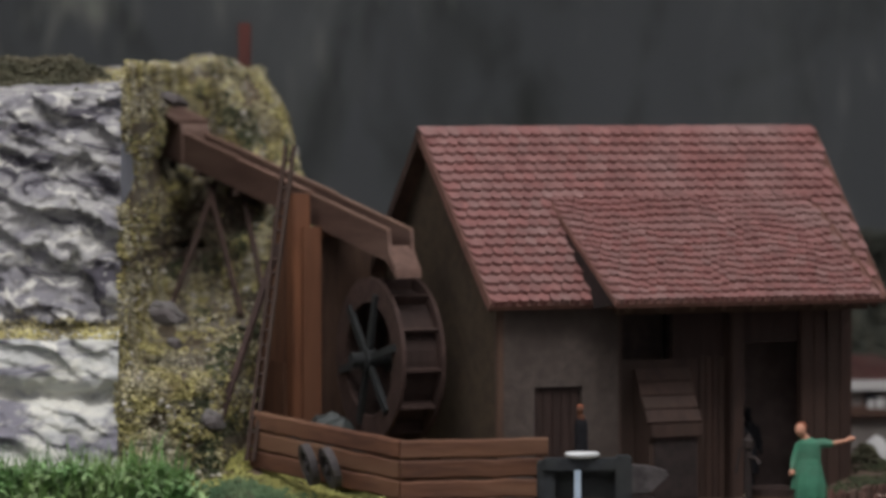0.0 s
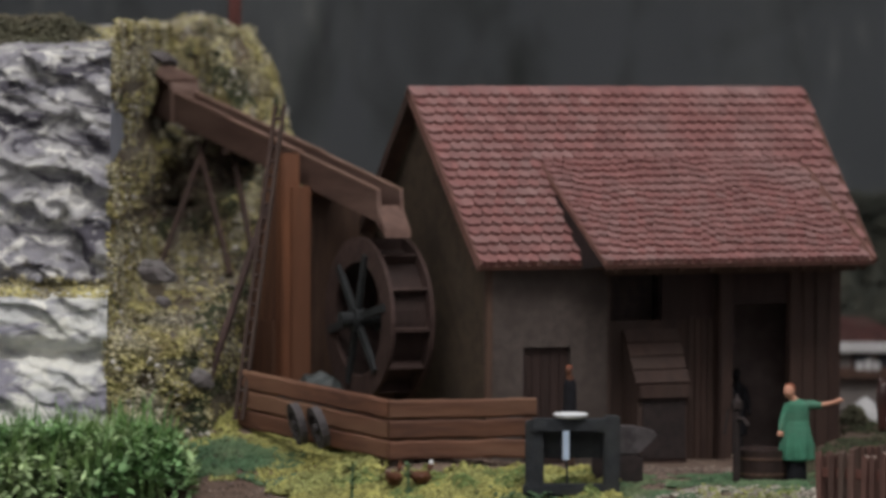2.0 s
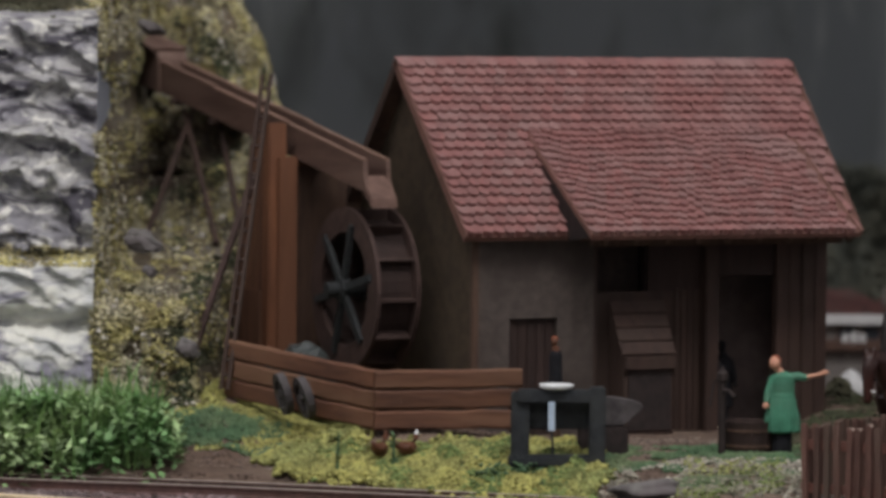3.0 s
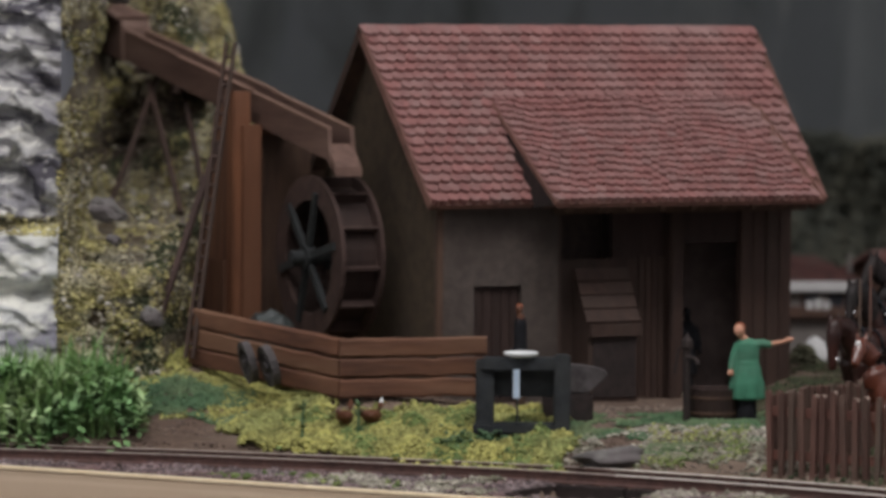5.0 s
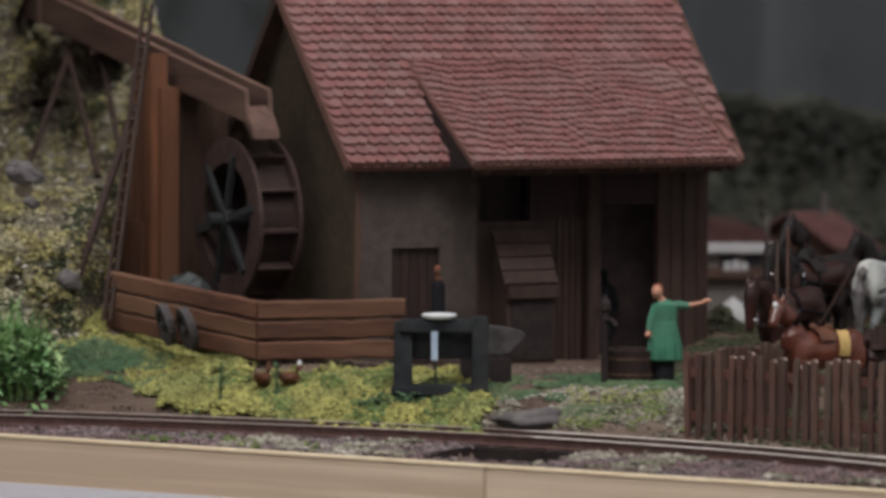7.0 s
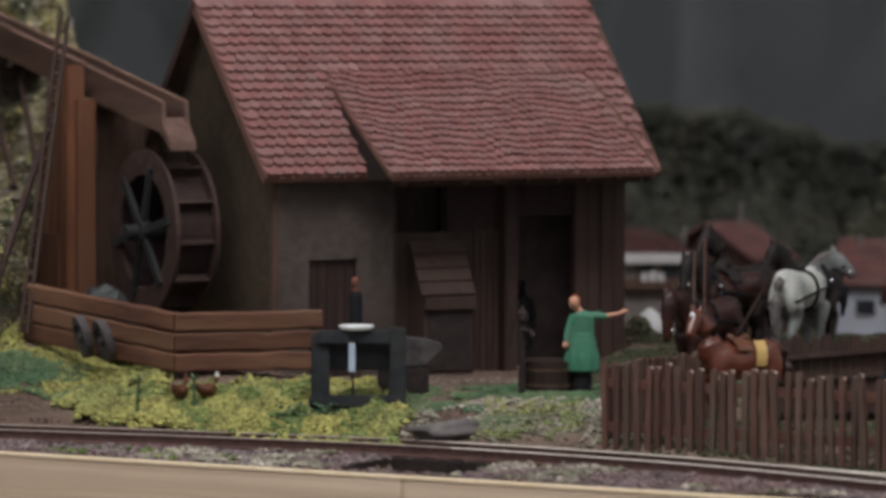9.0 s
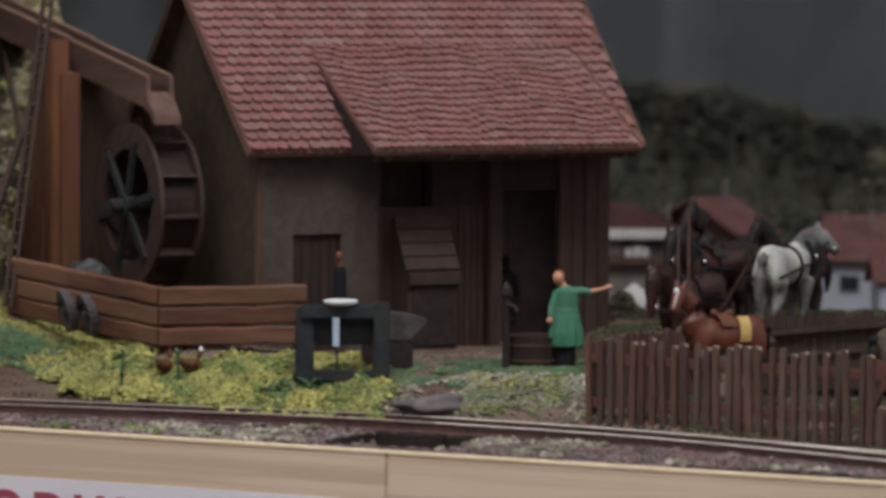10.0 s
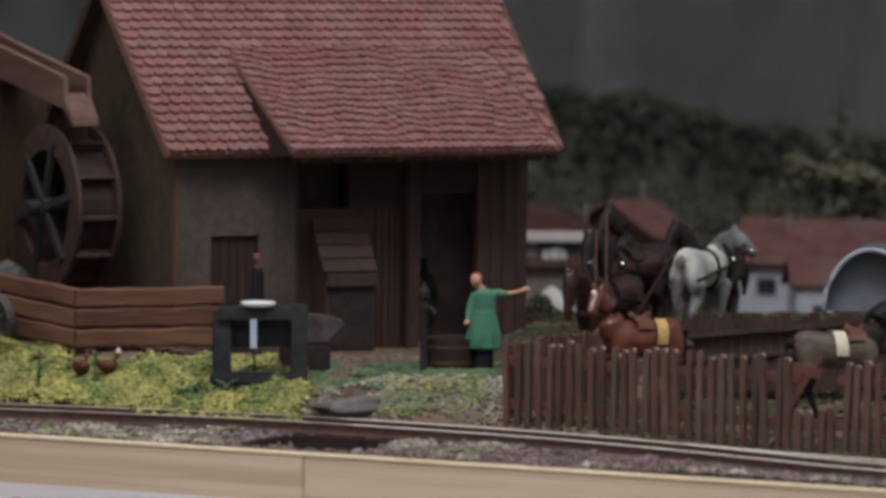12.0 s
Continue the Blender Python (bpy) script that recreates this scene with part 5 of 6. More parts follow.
# ---- toy horses, each in one mesh ----
def horse(x, y, z, rz, coat, label, size=1.0, mane=None, saddle=None, cloth=None, poll=(10.2, 0.0, 22.4), nose=(13.9, 0.0, 16.8), blaze=False, step=1.0, ahead=0.0, points=None, harness=False, heady=1.12):
    """Stands on z with its nose towards its own +x. poll and nose place the head."""
    bm = bmesh.new()
    tube(bm, [(-8.5, 0, 13.4), (-7.6, 0, 13.4), (-5.4, 0, 13.3), (-2.2, 0, 12.8), (1.0, 0, 12.6), (3.8, 0, 12.8), (5.9, 0, 13.1), (7.0, 0, 13.0)], [1.2, 2.6, 3.3, 3.25, 3.2, 3.3, 2.8, 1.5], 14, 0, 0.84)
    ball(bm, (-5.9, 0, 14.9), 2.7, 2.3, 1.75, 0)
    ball(bm, (3.4, 0, 15.4), 2.4, 1.1, 1.15, 0)
    for side in (-1, 1):
        ball(bm, (-5.9, side * 1.6, 11.6), 2.6, 1.35, 3.3, 0)
        ball(bm, (4.9, side * 1.55, 11.9), 1.9, 1.2, 2.9, 0)
    p, q = Vector(poll), Vector(nose)
    base = Vector((5.4, 0, 14.0))
    bow = (base + p) / 2 + Vector((-0.3, 0, 0.9))
    tube(bm, [base, base.lerp(bow, 0.55), bow, bow.lerp(p, 0.6), p], [2.9, 2.55, 2.05, 1.7, 1.35], 12, 5, 0.66)
    d = (q - p)
    tube(bm, [p - d * 0.08, p + d * 0.18, p + d * 0.5, p + d * 0.82, p + d * 1.02], [r * heady for r in (1.15, 1.45, 1.2, 0.92, 0.75)], 12, 5, 0.8)
    ball(bm, p + d * 0.3 + Vector((-0.7, 0, -0.5)), 0.95, 0.8, 1.1, 5, 2)
    side_way = Vector((0, 0, 1)).cross(d).normalized()
    for sgn in (-1, 1):
        c = p - d * 0.05 + side_way * 0.6 * sgn
        tube(bm, [c, c + Vector((0.1, 0, 1.0)) + side_way * 0.2 * sgn, c + Vector((0.15, 0, 2.2)) + side_way * 0.25 * sgn], [0.5, 0.52, 0.2], 6, 5)
    for lx, ls, f in ((-6.1, 1.65, 1.1), (-6.1, -1.65, -0.9), (5.3, 1.5, 1.0), (5.1, -1.5, -1.2)):
        f *= step
        if lx < 0:
            chain = [(lx, ls, 10.4), (lx + 0.7 + f * 0.3, ls, 8.2), (lx - 1.0 + f * 0.6, ls, 5.6), (lx - 0.6 + f, ls, 1.8), (lx - 0.2 + f, ls, 0.9), (lx + f, ls, 0)]
        else:
            chain = [(lx, ls, 10.2), (lx + f * 0.35, ls, 8.0), (lx + 0.2 + f * 0.7, ls, 5.6), (lx + f, ls, 1.8), (lx + 0.3 + f, ls, 0.9), (lx + 0.5 + f, ls, 0)]
        tube(bm, chain, [1.8, 1.35, 0.85, 0.62, 0.72, 0.95], 9, 5)
    tube(bm, [(-8.2, 0, 14.8), (-9.6, 0, 14.2), (-10.4, 0, 11.5), (-10.5, 0, 8), (-10.2, 0, 5.2)], [0.7, 0.95, 1.15, 0.9, 0.4], 8, 1)
    crest = [p + Vector((-0.5, 0, 1.0)), bow.lerp(p, 0.55) + Vector((-1.5, 0, 0.9)), bow + Vector((-1.9, 0, 1.0)), base + Vector((-1.2, 0, 2.6))]
    tube(bm, crest, [0.6, 0.85, 0.85, 0.5], 7, 1, 0.55)
    bm = melt(bm, 0.36)
    if blaze:
        front = Vector((0.0, 0.0, 1.0)).cross(d).cross(d).normalized()
        front = -front if front.dot(Vector((1, 0, 0.4))) < 0 else front
        ball(bm, p + d * 0.24 + front * 1.28 * heady, 0.5, 0.5, 0.62, 4, 2)
    if saddle:
        pad = [[bm.verts.new((px + ahead, 3.5 * 0.9 * math.cos(radians(a)), 13.0 + 3.75 * math.sin(radians(a)))) for a in range(30, 151, 12)] for px in (-1.5, -0.4, 0.8, 1.8)]
        for r0, r1 in zip(pad, pad[1:]):
            for k in range(len(r0) - 1):
                bm.faces.new((r0[k], r0[k + 1], r1[k + 1], r1[k])).material_index = 2
        tube(bm, [(-1.8 + ahead, 0, 17.0), (-0.6 + ahead, 0, 16.4), (0.8 + ahead, 0, 16.3), (2.3 + ahead, 0, 17.4)], [0.9, 0.75, 0.7, 0.55], 8, 2)
    for side in (1, -1) if cloth else ():
        rows = [[bm.verts.new((px + ahead + 0.08 * k, side * 3.55 * 0.9 * math.cos(radians(a)), 13.0 + 3.85 * math.sin(radians(a)))) for k, a in enumerate((64, 50, 36, 22, 8, -4, -14))] for px in (-4.4, -3.2, -2.1)]
        for r0, r1 in zip(rows, rows[1:]):
            for k in range(6):
                bm.faces.new((r0[k], r0[k + 1], r1[k + 1], r1[k])).material_index = 3
    if harness:
        # collar, girth and traces, with bright metal beads added as glints
        tube(bm, [(4.9 + 0.5 * math.sin(radians(a)), 3.1 * math.cos(radians(a)), 13.3 + 3.7 * math.sin(radians(a))) for a in range(0, 361, 24)], 0.5, 6, 6)
        tube(bm, [(0.6, 3.0 * math.cos(radians(a)), 12.6 + 3.45 * math.sin(radians(a))) for a in range(0, 361, 24)], 0.28, 6, 6)
        for side in (-1, 1):
            tube(bm, [(5.2, side * 3.1, 13.2), (0.6, side * 3.1, 12.6), (-8.5, side * 3.0, 11.2)], 0.25, 5, 6)
            ball(bm, p + d * 0.75 + side_way * 0.8 * side, 0.42, 0.42, 0.42, 7, 2)
            ball(bm, Vector((5.2, side * 3.3, 14.2)), 0.42, 0.42, 0.42, 7, 2)
        tube(bm, [p + d * 0.45 + Vector((0.9 * math.sin(radians(a)), 0, 0)) + side_way * 1.1 * math.cos(radians(a)) for a in range(0, 361, 40)], 0.22, 5, 6)
    bmesh.ops.scale(bm, vec=(size, size, size), verts=bm.verts[:])
    ob = part("toy_horse", bm, [coat, mane or coat, saddle or coat, cloth or coat, WHITE, points or coat, BLACK, GLINT], None, "", 0, True)
    place(ob, x, y, z, rz)
    return tagged(ob, label, "toy horse", "toy horses in the paddock")


horse(98.7, 867, -3.9, 207, CHESTNUT, "glossy chestnut toy horse with a saddle and yellow cloth", 1.08, BAY, SADDLE, CLOTH, (9.0, 0.2, 21.0), (12.0, 2.4, 17.6), True, 1.0, heady=1.22)
horse(99.4, 931, -1.2, 226, BAY, "glossy dark bay toy horse hanging its head low", 1.14, BLACK, None, None, (11.4, 0.4, 17.0), (12.4, 0.8, 9.4), points=BAY, harness=True)
horse(106.6, 953, 3.6, 214, BAY, "dark brown harnessed toy horse beside the bay one", 1.08, BLACK, BLACKCOAT, None, (11.2, 0.6, 19.0), (13.2, 1.8, 13.2), points=BLACKCOAT, harness=True)
horse(121.0, 949, 2.4, 58, DAPPLE, "dapple-grey toy horse turned away", 1.22, STONE, None, None, (9.0, -2.0, 17.8), (11.2, -4.8, 14.6), points=DAPPLEDARK, harness=True)
horse(111.4, 972, 4, 222, BLACKCOAT, "nearly black toy horse holding its head high", 1.1, BLACK)
horse(127.0, 983, 4, 218, BLACKCOAT, "black toy horse behind the grey one", 1.02, BLACK, None, None, (10.4, 0, 20.4), (13.6, 0, 15.0))
horse(134.8, 853, -4.2, 8, DUN, "dull brown toy horse with a cream cloth and saddle", 1.04, BLACK, SADDLE, CREAM, (10.2, 0, 21), (13.9, 0, 15.6), False, 2.6, 2.6, points=BLACKCOAT)
shaft = part("shaft", beam((106.0, 933, 10), (113.0, 929, 23.0), 0.75, 0.75), SHADEWOOD, None, "", 0.15)
place(shaft, 0, 0, 0)
tagged(shaft, "reddish-brown wagon shaft propped up aslant", "shaft")
for x, h in ((96.2, 29.4), (98.3, 32.2)):
    q = part("thin_post", boxed(-0.26, 0.26, -0.26, 0.26, 0, h), PICKET, None, "", 0.1)
    place(q, x, 925, -2)
    tagged(q, "slender brown wooden post in the paddock", "post", "paddock posts")

# hooped wagon
wagon = thing("covered_wagon", "wagon with a pale grey canvas hood on hoops", "wagon", 151.6, 915, -0.5, 78)
bm = bmesh.new()
rings = []
for i in range(7):
    xx = -13 + i * 5
    rings.append([bm.verts.new((xx + 1.5 * math.sin(a * 2), 9.5 * math.cos(a), 13 + 12.5 * math.sin(a) + 0.3 * math.sin(i * 2))) for a in [math.pi * k / 12 for k in range(13)]])
for r0, r1 in zip(rings, rings[1:]):
    for k in range(12):
        bm.faces.new((r0[k], r0[k + 1], r1[k + 1], r1[k]))
bmesh.ops.solidify(bm, geom=bm.faces[:], thickness=1.1)
part("hood", bm, DAPPLEDARK, wagon, "sagging pale grey canvas hood", 0, True)
bm = bmesh.new()
bm.faces.new([bm.verts.new((-9.0, 9.0 * math.cos(q), 13 + 12 * math.sin(q))) for q in [math.pi * k / 12 for k in range(13)]])
bmesh.ops.solidify(bm, geom=bm.faces[:], thickness=0.3)
part("end_cloth", bm, FARWALL, wagon, "blue-grey end cloth")
bm = bmesh.new()
tube(bm, [(-13.2 + 1.5 * math.sin(2 * q), 9.5 * math.cos(q), 13 + 12.5 * math.sin(q)) for q in [math.pi * k / 16 for k in range(17)]], 0.55, 6)
part("hoop", bm, FARWALL, wagon, "pale rolled front edge of the hood", 0, True)
part("wagon_box", boxed(-13, 18, -7, 7, 8, 13), DARKWOOD, wagon, "", 0.4)
for xx in (-8, 13):
    for yy in (-8, 7):
        part("wheel", ring(0, 1, 4.2, 5.4, 20), BROWN, wagon).matrix_basis = pose(xx * MM, (yy + 1) * MM, 5.4 * MM, 0, 0, -90)


# ---- village behind ----
def cottage(x, y, z, rz, w, d, wall_h, roof_h, wall_m, roof_m, over, label, windows, chimneys=(), band=False):
    root = thing("cottage", label, "house", x, y, z, rz, "far cottages")
    part("wall", prism([(0, 0), (d, 0), (d, wall_h), (d / 2, wall_h + roof_h), (0, wall_h)], "x", 0, w), wall_m, root)
    for v0, v1 in ((-over, d / 2), (d + over, d / 2)):
        zz = wall_h - roof_h * over / (d / 2)
        roof = part("roof", slab(v0, zz + 0.9, v1, wall_h + roof_h + 0.9, 0.9, -over, w + over), roof_m, root)
    for cx, ch in chimneys:
        part("chimney", boxed(cx, cx + 1.1, d / 2 - 2.5, d / 2 - 1.3, wall_h + roof_h - 3, wall_h + roof_h + ch), FARGREY, root, "", 0.12)
    for wx, wz, ww, wh in windows:
        win = part("window", boxed(wx - 0.4, wx + ww + 0.4, -0.35, 0.2, wz - 0.4, wz + wh + 0.4), FARWALL, root)
        part("pane", boxed(wx, wx + ww, -0.45, -0.3, wz, wz + wh), PANE, win)
    if band:
        part("fascia", boxed(-1.5, w + 1.5, -over - 0.6, -over + 0.4, wall_h - 4.6, wall_h - 1.4), FASCIA, root, "white eaves board", 0.2)
    return root


bush_rng = np.random.default_rng(51)
pts = [(bush_rng.normal(93.0, 2.6), bush_rng.normal(1012, 3), 9 * bush_rng.random() ** 0.8) for k in range(1100)]
crumbs("meadow_bush", [(x, y, -1.5 + z * (1 - 0.03 * (x - 93) ** 2) + 1.5 * wave(x, y, z, 3)) for x, y, z in pts], 0.7, MEADOW, "small olive-yellow bush in the meadow", "bush", seed=53)


def hip_roof(root, w, d, wall_h, roof_h, over, cut, material):
    """A roof with a gable at its near end and a hip at the other."""
    bm = bmesh.new()
    e = wall_h - 0.3
    a, b, c, f = [bm.verts.new(p) for p in ((-over, -over, e), (w + over, -over, e), (w + over, d + over, e), (-over, d + over, e))]
    g, h = bm.verts.new((-over, d / 2, wall_h + roof_h)), bm.verts.new((w - cut, d / 2, wall_h + roof_h))
    for loop in ((a, b, h, g), (b, c, h), (c, f, g, h)):
        bm.faces.new(loop)
    bmesh.ops.solidify(bm, geom=bm.faces[:], thickness=0.9)
    part("roof", bm, material, root, "faded red-brown hipped roof")


house = thing("cottage", "white house with a faded red-brown hipped roof and a balcony", "house", 92, 1142, -12, 0, "far cottages")
part("wall", boxed(0, 26, 0, 20, 0, 25.6), FARGREY, house)
hip_roof(house, 26, 20, 26.4, 5.6, 2.0, 9.5, FARROOF)
part("fascia", boxed(-2, 28, -2.4, -1.6, 23.6, 26.2), FASCIA, house, "white eaves board", 0.2)
part("chimney", boxed(24.5, 25.5, 8, 9.0, 24, 32.5), FARGREY, house, "", 0.15)
part("balcony", boxed(7, 26.6, -2.6, 0, 17.2, 19.9), FARDARK, house, "brown balcony parapet", 0.2)
for wx in (12.5, 18.6):
    win = part("window", boxed(wx - 0.5, wx + 4.5, -0.35, 0.2, 19.4, 23.6), FARDARK, house)
    part("pane", boxed(wx, wx + 4, -0.45, -0.3, 19.8, 23.2), PANE, win)
for k in range(3):
    part("washing", boxed(13.2 + 2.1 * k, 14.8 + 2.1 * k, -2.9, -2.65, 19.2, 21.4 + 0.5 * (k % 2)), FASCIA, house, "pale cloth on the balcony", 0.1)
cottage(133.5, 1137, -14, 38, 11, 32, 27.2, 7.6, FARDARK, FARROOF, 2.4, "dark timber chalet with a red-brown roof", ((3, 19, 4, 4),), ((8, 5.5),))
cottage(156, 1152, -16.5, -22, 46, 24, 23.4, 9, FARWALL, FARROOF, 2.6, "long white-blue house with a red roof and chimneys", ((5, 14.5, 5, 4), (20, 14, 4, 4), (33, 14, 4, 4)), ((3, 2.2), (10, 2.6), (28, 2.0)))
cottage(165, 1112, -15, 2, 15, 12, 18.4, 5.2, FARWALL, FARROOF, 1.6, "small annex with a dark red roof beside the long house", ((4, 10, 3, 3), (9, 10, 3, 3)))
tent = bmesh.new()
lathe(tent, [(5.8, 0), (5.6, 3.0), (3.8, 5.2), (1.5, 7.4), (0.2, 8.2)], segs=12)
tent = part("tent", tent, FASCIA, None, "", 0, True)
place(tent, 100.2, 1062, -2)
tagged(tent, "small pale grey tent in the meadow", "tent")


def needle_tree(h, r, seed):
    """A spruce: a tapered trunk with tiers of drooping needle sprays."""
    rng = np.random.default_rng(seed)
    root = thing("conifer", "dark green model conifer at the edge of the wood", "tree", 0, 0, 0, 0, "conifers of the wood")
    bm = bmesh.new()
    tube(bm, [(0, 0, 0), (0, 0, h * 0.95)], [h * 0.022, 0.15], 6)
    part("trunk", bm, BARK, root)
    bm = bmesh.new()
    for k in range(230):
        w = rng.random() ** 0.8
        z = h * (0.10 + 0.9 * w)
        rr = r * (1 - w) ** 0.85 * rng.uniform(0.55, 1.15) + 0.4
        a = rng.uniform(0, 6.28)
        c = Vector((0, 0, z))
        tip = Vector((rr * math.cos(a), rr * math.sin(a), z - rr * rng.uniform(0.15, 0.6)))
        s = Vector((-math.sin(a), math.cos(a), 0)) * rr * 0.3
        mid = c.lerp(tip, 0.55)
        up = Vector((0, 0, rr * 0.18))
        vs = [bm.verts.new(p) for p in (c, mid + s, tip, mid - s, mid + up)]
        for f in ((0, 1, 4), (1, 2, 4), (2, 3, 4), (3, 0, 4)):
            bm.faces.new([vs[i] for i in f])
    part("crown", bm, NEEDLE, root)
    return root


rng = np.random.default_rng(21)
kinds = [needle_tree(62, 13, 31), needle_tree(54, 15, 32), needle_tree(66, 14, 33)]
slots = []
for k in range(190):
    x = rng.uniform(95, 330)
    y = rng.uniform(1215, 1400)
    slots.append((x, y, rng.uniform(0.5, 0.7) * (1.0 - 0.45 * float(smooth(140, 200, x)))))
slots += [(rng.uniform(98, 300), rng.uniform(1205, 1240), rng.uniform(0.40, 0.62)) for k in range(110)]
slots += [(106 + 9 * k + rng.normal(0, 2), 1225 + rng.uniform(0, 20), rng.uniform(0.45, 0.6)) for k in range(10)]
for k, (x, y, s) in enumerate(slots):
    m = pose(x * MM, y * MM, (-14 + 0.05 * (y - 1235)) * MM + H, 0, 0, float(rng.uniform(0, 360)))
    base = kinds[k % 3]
    if k < 3:
        base.matrix_basis = m
    else:
        base2 = copy_thing(base, m)
        base2.scale = (s, s, s)

pts = []
for k in range(30000):
    x, y = rng.uniform(92, 335), rng.normal(1428, 8)
    top = 43 - 16 * float(smooth(125, 245, x)) + 3.5 * wave(x, 0, 5, 14) + 1.5 * wave(x, 0, 9, 4)
    pts.append((x, y, -16 + (top + 16) * rng.random() ** 0.8))
crumbs("distant_wood", pts, 1.5, NEEDLE, "dark closed wood at the foot of the mountain", "wood", seed=30)
pts = []
for k in range(520):
    x, y = rng.uniform(95, 320), rng.uniform(1190, 1212)
    top = rng.uniform(8, 26) * (0.75 + 0.5 * wave(x, 1200, 2, 24)) * (0.8 + 0.7 * float(smooth(140, 190, x)))
    pts += [(x + rng.normal(0, 1.3), y + rng.normal(0, 1.3), -14 + top * 1.5 * rng.random()) for j in range(26)]
crumbs("wood_edge", pts, 1.1, OLIVE, "olive and brown undergrowth at the edge of the wood", "undergrowth", seed=25)
pts = []
for k in range(1500):
    w = rng.random() ** 0.7
    pts.append((172 + 60 * w, 1186 + rng.normal(0, 3), 29.5 - 11 * w + 1.6 * wave(60 * w, 3, 2, 9) + rng.normal(0, 1.0)))
    pts.append((172 + 60 * w, 1190 + rng.normal(0, 3), (28 - 11 * w) * rng.random() - 13 * rng.random()))
crumbs("far_meadow", pts, 1.3, MEADOW, "pale olive meadow rise below the wood", "meadow", seed=26)
pts = [(rng.uniform(90, 330), rng.uniform(1170, 1420), 0) for k in range(22000)]
pts = [(x, y, -14 + 0.05 * max(0, y - 1235) + abs(rng.normal(0, 5)) * max(0, wave(x, y, 3, 16) + 0.25)) for x, y, _ in pts]
crumbs("far_scrub", pts, 1.6, OLIVE, "olive scrub and bushes below the wood", "scrub", seed=15)

# painted mountain backdrop, a curved board
bx = np.linspace(-440, 640, 40)
raw("backdrop", [(x, 1560 - 0.0004 * (x - 100) ** 2, z) for x in bx for z in (-120, 700)],
    [(2 * i, 2 * i + 2, 2 * i + 3, 2 * i + 1) for i in range(len(bx) - 1)], BACKDROP, "dark painted backdrop of a misty wooded mountain", "backdrop", "structure", True)



# ---- the hall, plain ----
def hall(name, x0, x1, y0, y1, z0, z1, material, label):
    bm = bmesh.new()
    box(bm, x0 * 1000, x1 * 1000, y0 * 1000, y1 * 1000, z0 * 1000, z1 * 1000)
    tagged(part(name, bm, material), label, name.split("_")[0], kind="structure")


hall("floor", -0.45, 0.65, -0.45, 1.62, -0.1, 0, HALLFLOOR, "plain grey hall floor")
hall("ceiling", -0.45, 0.65, -0.45, 1.62, 1.75, 1.85, HALL, "plain grey hall ceiling")
hall("wall_north", -0.55, 0.75, 1.62, 1.72, 0, 1.75, HALL, "plain grey hall wall")
hall("wall_south", -0.55, 0.75, -0.55, -0.45, 0, 1.75, HALL, "plain grey hall wall")
hall("wall_west", -0.55, -0.45, -0.45, 1.62, 0, 1.75, HALL, "plain grey hall wall")
hall("wall_east", 0.65, 0.75, -0.45, 1.62, 0, 1.75, HALL, "plain grey hall wall")


# ---- roof tiles, piece by piece ----
def tile_mesh(name, w, h, thick):
    """A flat tile with a rounded lower end. Its own +y runs up the slope."""
    bm = bmesh.new()
    pts = [(-w / 2, h), (w / 2, h)] + [(w / 2 * math.cos(a), w * 0.6 * (math.sin(a) + 1.0)) for a in [-math.pi * k / 8 for k in range(9)]]
    a = [bm.verts.new((x, y, thick * (1 - 0.75 * max(y, 0) / h))) for x, y in pts]
    b = [bm.verts.new((x, y, -0.05)) for x, y in pts]
    bm.faces.new(a)
    for i in range(len(pts)):
        j = (i + 1) % len(pts)
        bm.faces.new((a[i], a[j], b[j], b[i]))
    bmesh.ops.recalc_face_normals(bm, faces=bm.faces[:])
    bmesh.ops.scale(bm, vec=(MM, MM, MM), verts=bm.verts[:])
    me = bpy.data.meshes.new(name)
    bm.to_mesh(me)
    bm.free()
    return me


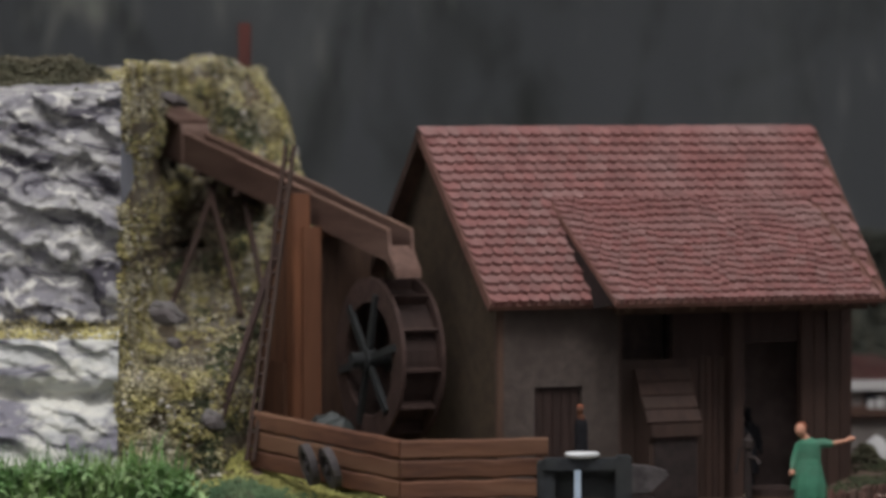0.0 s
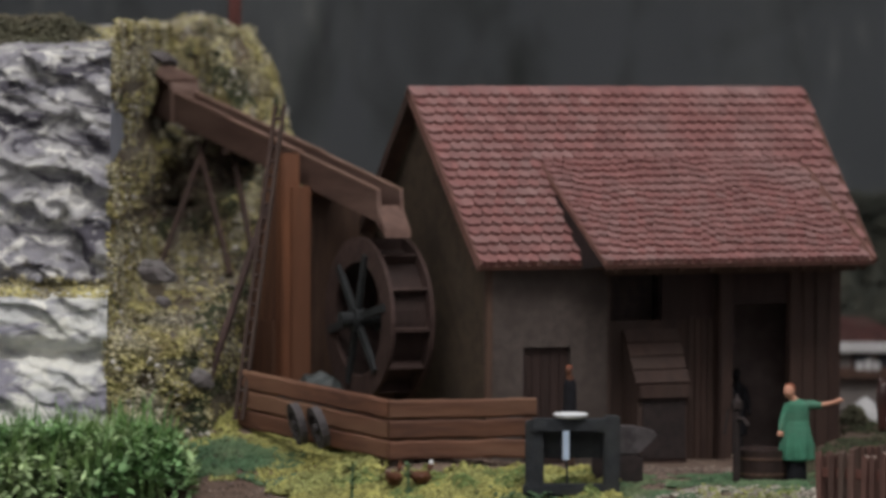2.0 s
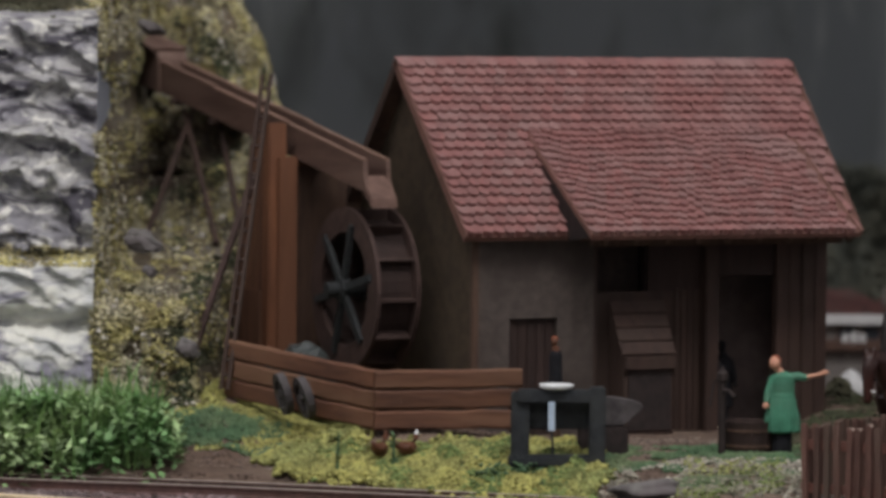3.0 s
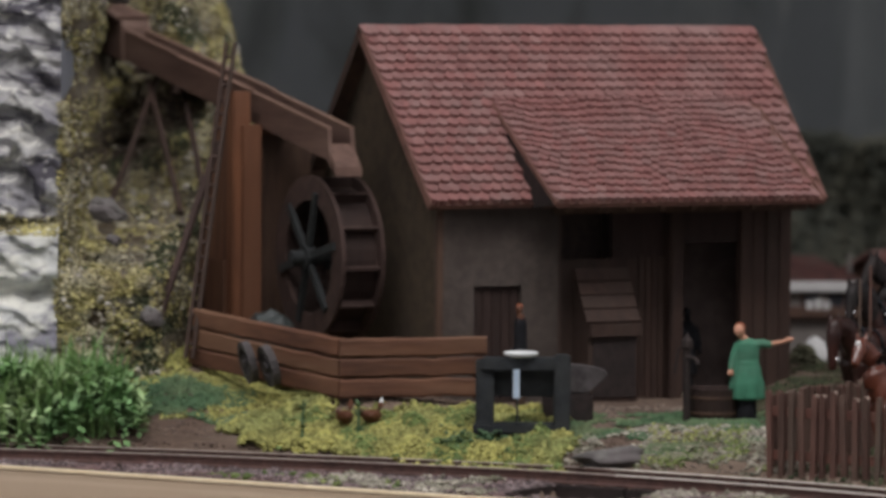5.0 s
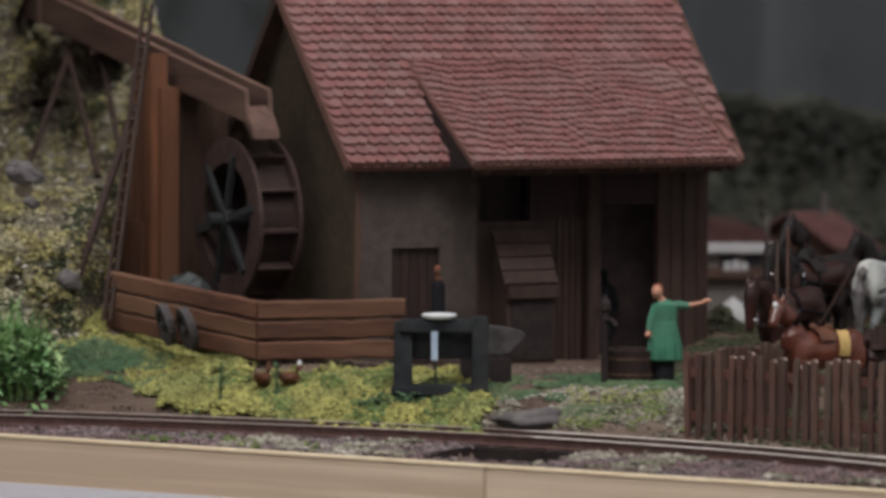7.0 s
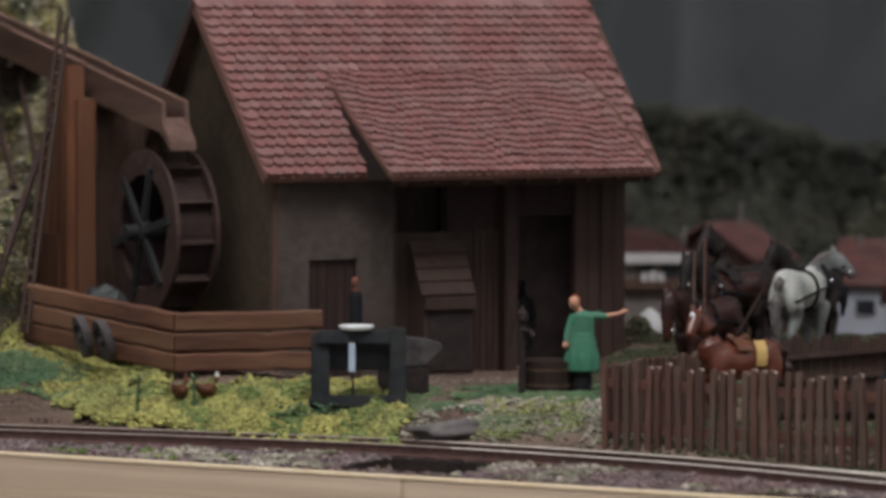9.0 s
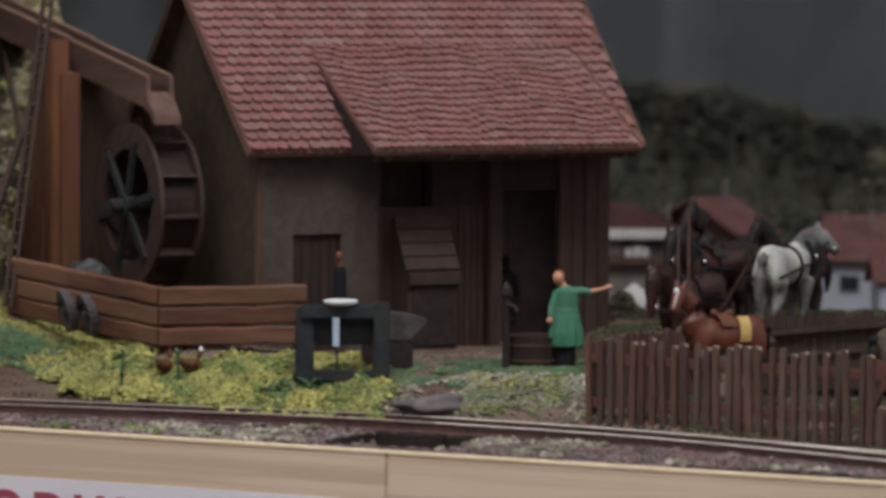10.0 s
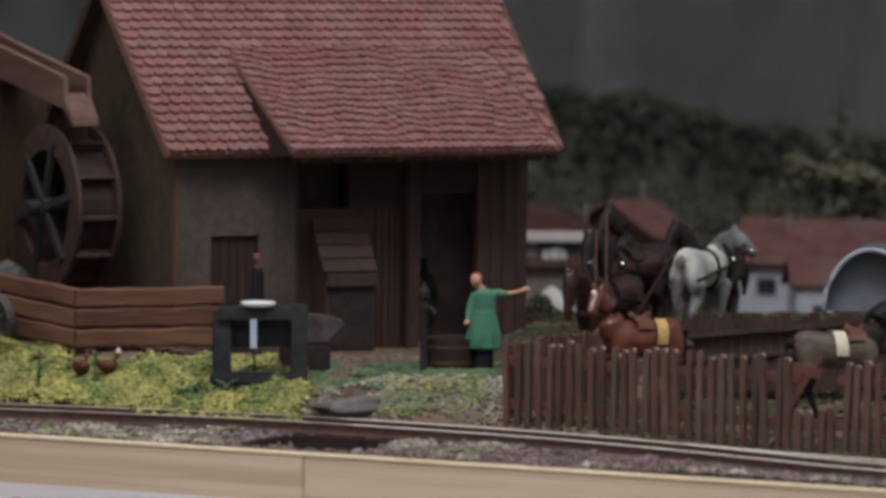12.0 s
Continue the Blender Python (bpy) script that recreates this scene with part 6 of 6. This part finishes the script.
def tiling(roof, v0, z0, v1, z1, u0, u1, rows, width, thick, near, skip=None, seed=1, warp=0.0):
    """Rows of tiles up a slope; those for which near(u, row) holds are objects, the rest one joined mesh."""
    rng = np.random.default_rng(seed)
    slope = math.hypot(v1 - v0, z1 - z0)
    lift = slope / rows
    me = tile_mesh("roof_tile", width * 0.985, lift * 1.45, thick)
    me.materials.append(TILE)
    co = np.array([v.co[:] for v in me.vertices])
    polys = [list(p.vertices) for p in me.polygons]
    jv, jf, count = [], [], 0
    pitch = math.degrees(math.atan2(z1 - z0, v1 - v0))
    for r in range(rows):
        n = int((u1 - u0) / width)
        for k in range(n + (r % 2 == 0)):
            u = u0 + width * (k + (0.5 if r % 2 else 0.02)) + rng.normal(0, 0.05)
            u = min(max(u, u0 + width * 0.45), u1 - width * 0.45)
            bow = warp * (wave(u, 3 + r * 0.9, 5, 11) + 0.6 * wave(u, 40 + r * 1.6, 2, 5)) * float(smooth(0, 2.5, r))
            w = min(r + rng.normal(0, 0.025) + bow, rows - 0.75) / rows
            v, z = v0 + (v1 - v0) * w, z0 + (z1 - z0) * w
            if skip and skip(u, v):
                continue
            m = pose(u * MM, v * MM, z * MM, pitch + rng.normal(0, 0.7), rng.normal(0, 0.9), 0) @ Matrix.Rotation(rng.normal(0, 0.02), 4, "Z")
            if count < 300 and near(u, r):
                ob = new("roof_tile", me)
                ob.parent = roof
                ob.matrix_basis = m
                count += 1
            else:
                q = np.array(m)
                base = len(jv)
                jv += (co @ q[:3, :3].T + q[:3, 3]).tolist()
                jf += [[i + base for i in p] for p in polys]
    jm = bpy.data.meshes.new("tiles")
    jm.from_pydata(jv, [], jf)
    jm.materials.append(TILE_JOINED)
    ob = new("tiles", jm)
    ob.parent = roof
    tagged(ob, kind="stuff")


def under_porch(u, v):
    return X0 + 0.8 < u < X1 - 0.6 and v < XV1 - 1.5


tiling(main_roof, 0, EAVE, RIDGE_V, RIDGE_Z, 0.0, U1, 19, 2.4, 1.5, lambda u, r: u < 40, lambda u, v: under_porch(u, v) or u > U1 - 0.8 - 2.3 * (1 - v / RIDGE_V), 1)
tiling(porch_roof, XV0, XZ0, XV1, XZ1, X0, X1, 15, 2.1, 1.25, lambda u, r: r < 10, None, 2, 0.85)
# ridge caps
cap = bmesh.new()
tube(cap, [(0, 0, 0), (3.3, 0, 0.12)], [1.0, 1.12], 10)
cap_me = part("ridge_tile", cap, TILE, mill, "", 0, True)
cap_me.matrix_basis = pose(-0.3 * MM, RIDGE_V * MM, (RIDGE_Z - 0.75) * MM)
for k in range(1, 29):
    ob = new("ridge_tile", cap_me.data)
    ob.parent = mill
    ob.matrix_basis = pose((-0.3 + k * 3.27) * MM, RIDGE_V * MM, (RIDGE_Z - 0.75) * MM, 0, 0, float(rng.normal(0, 1.0)))
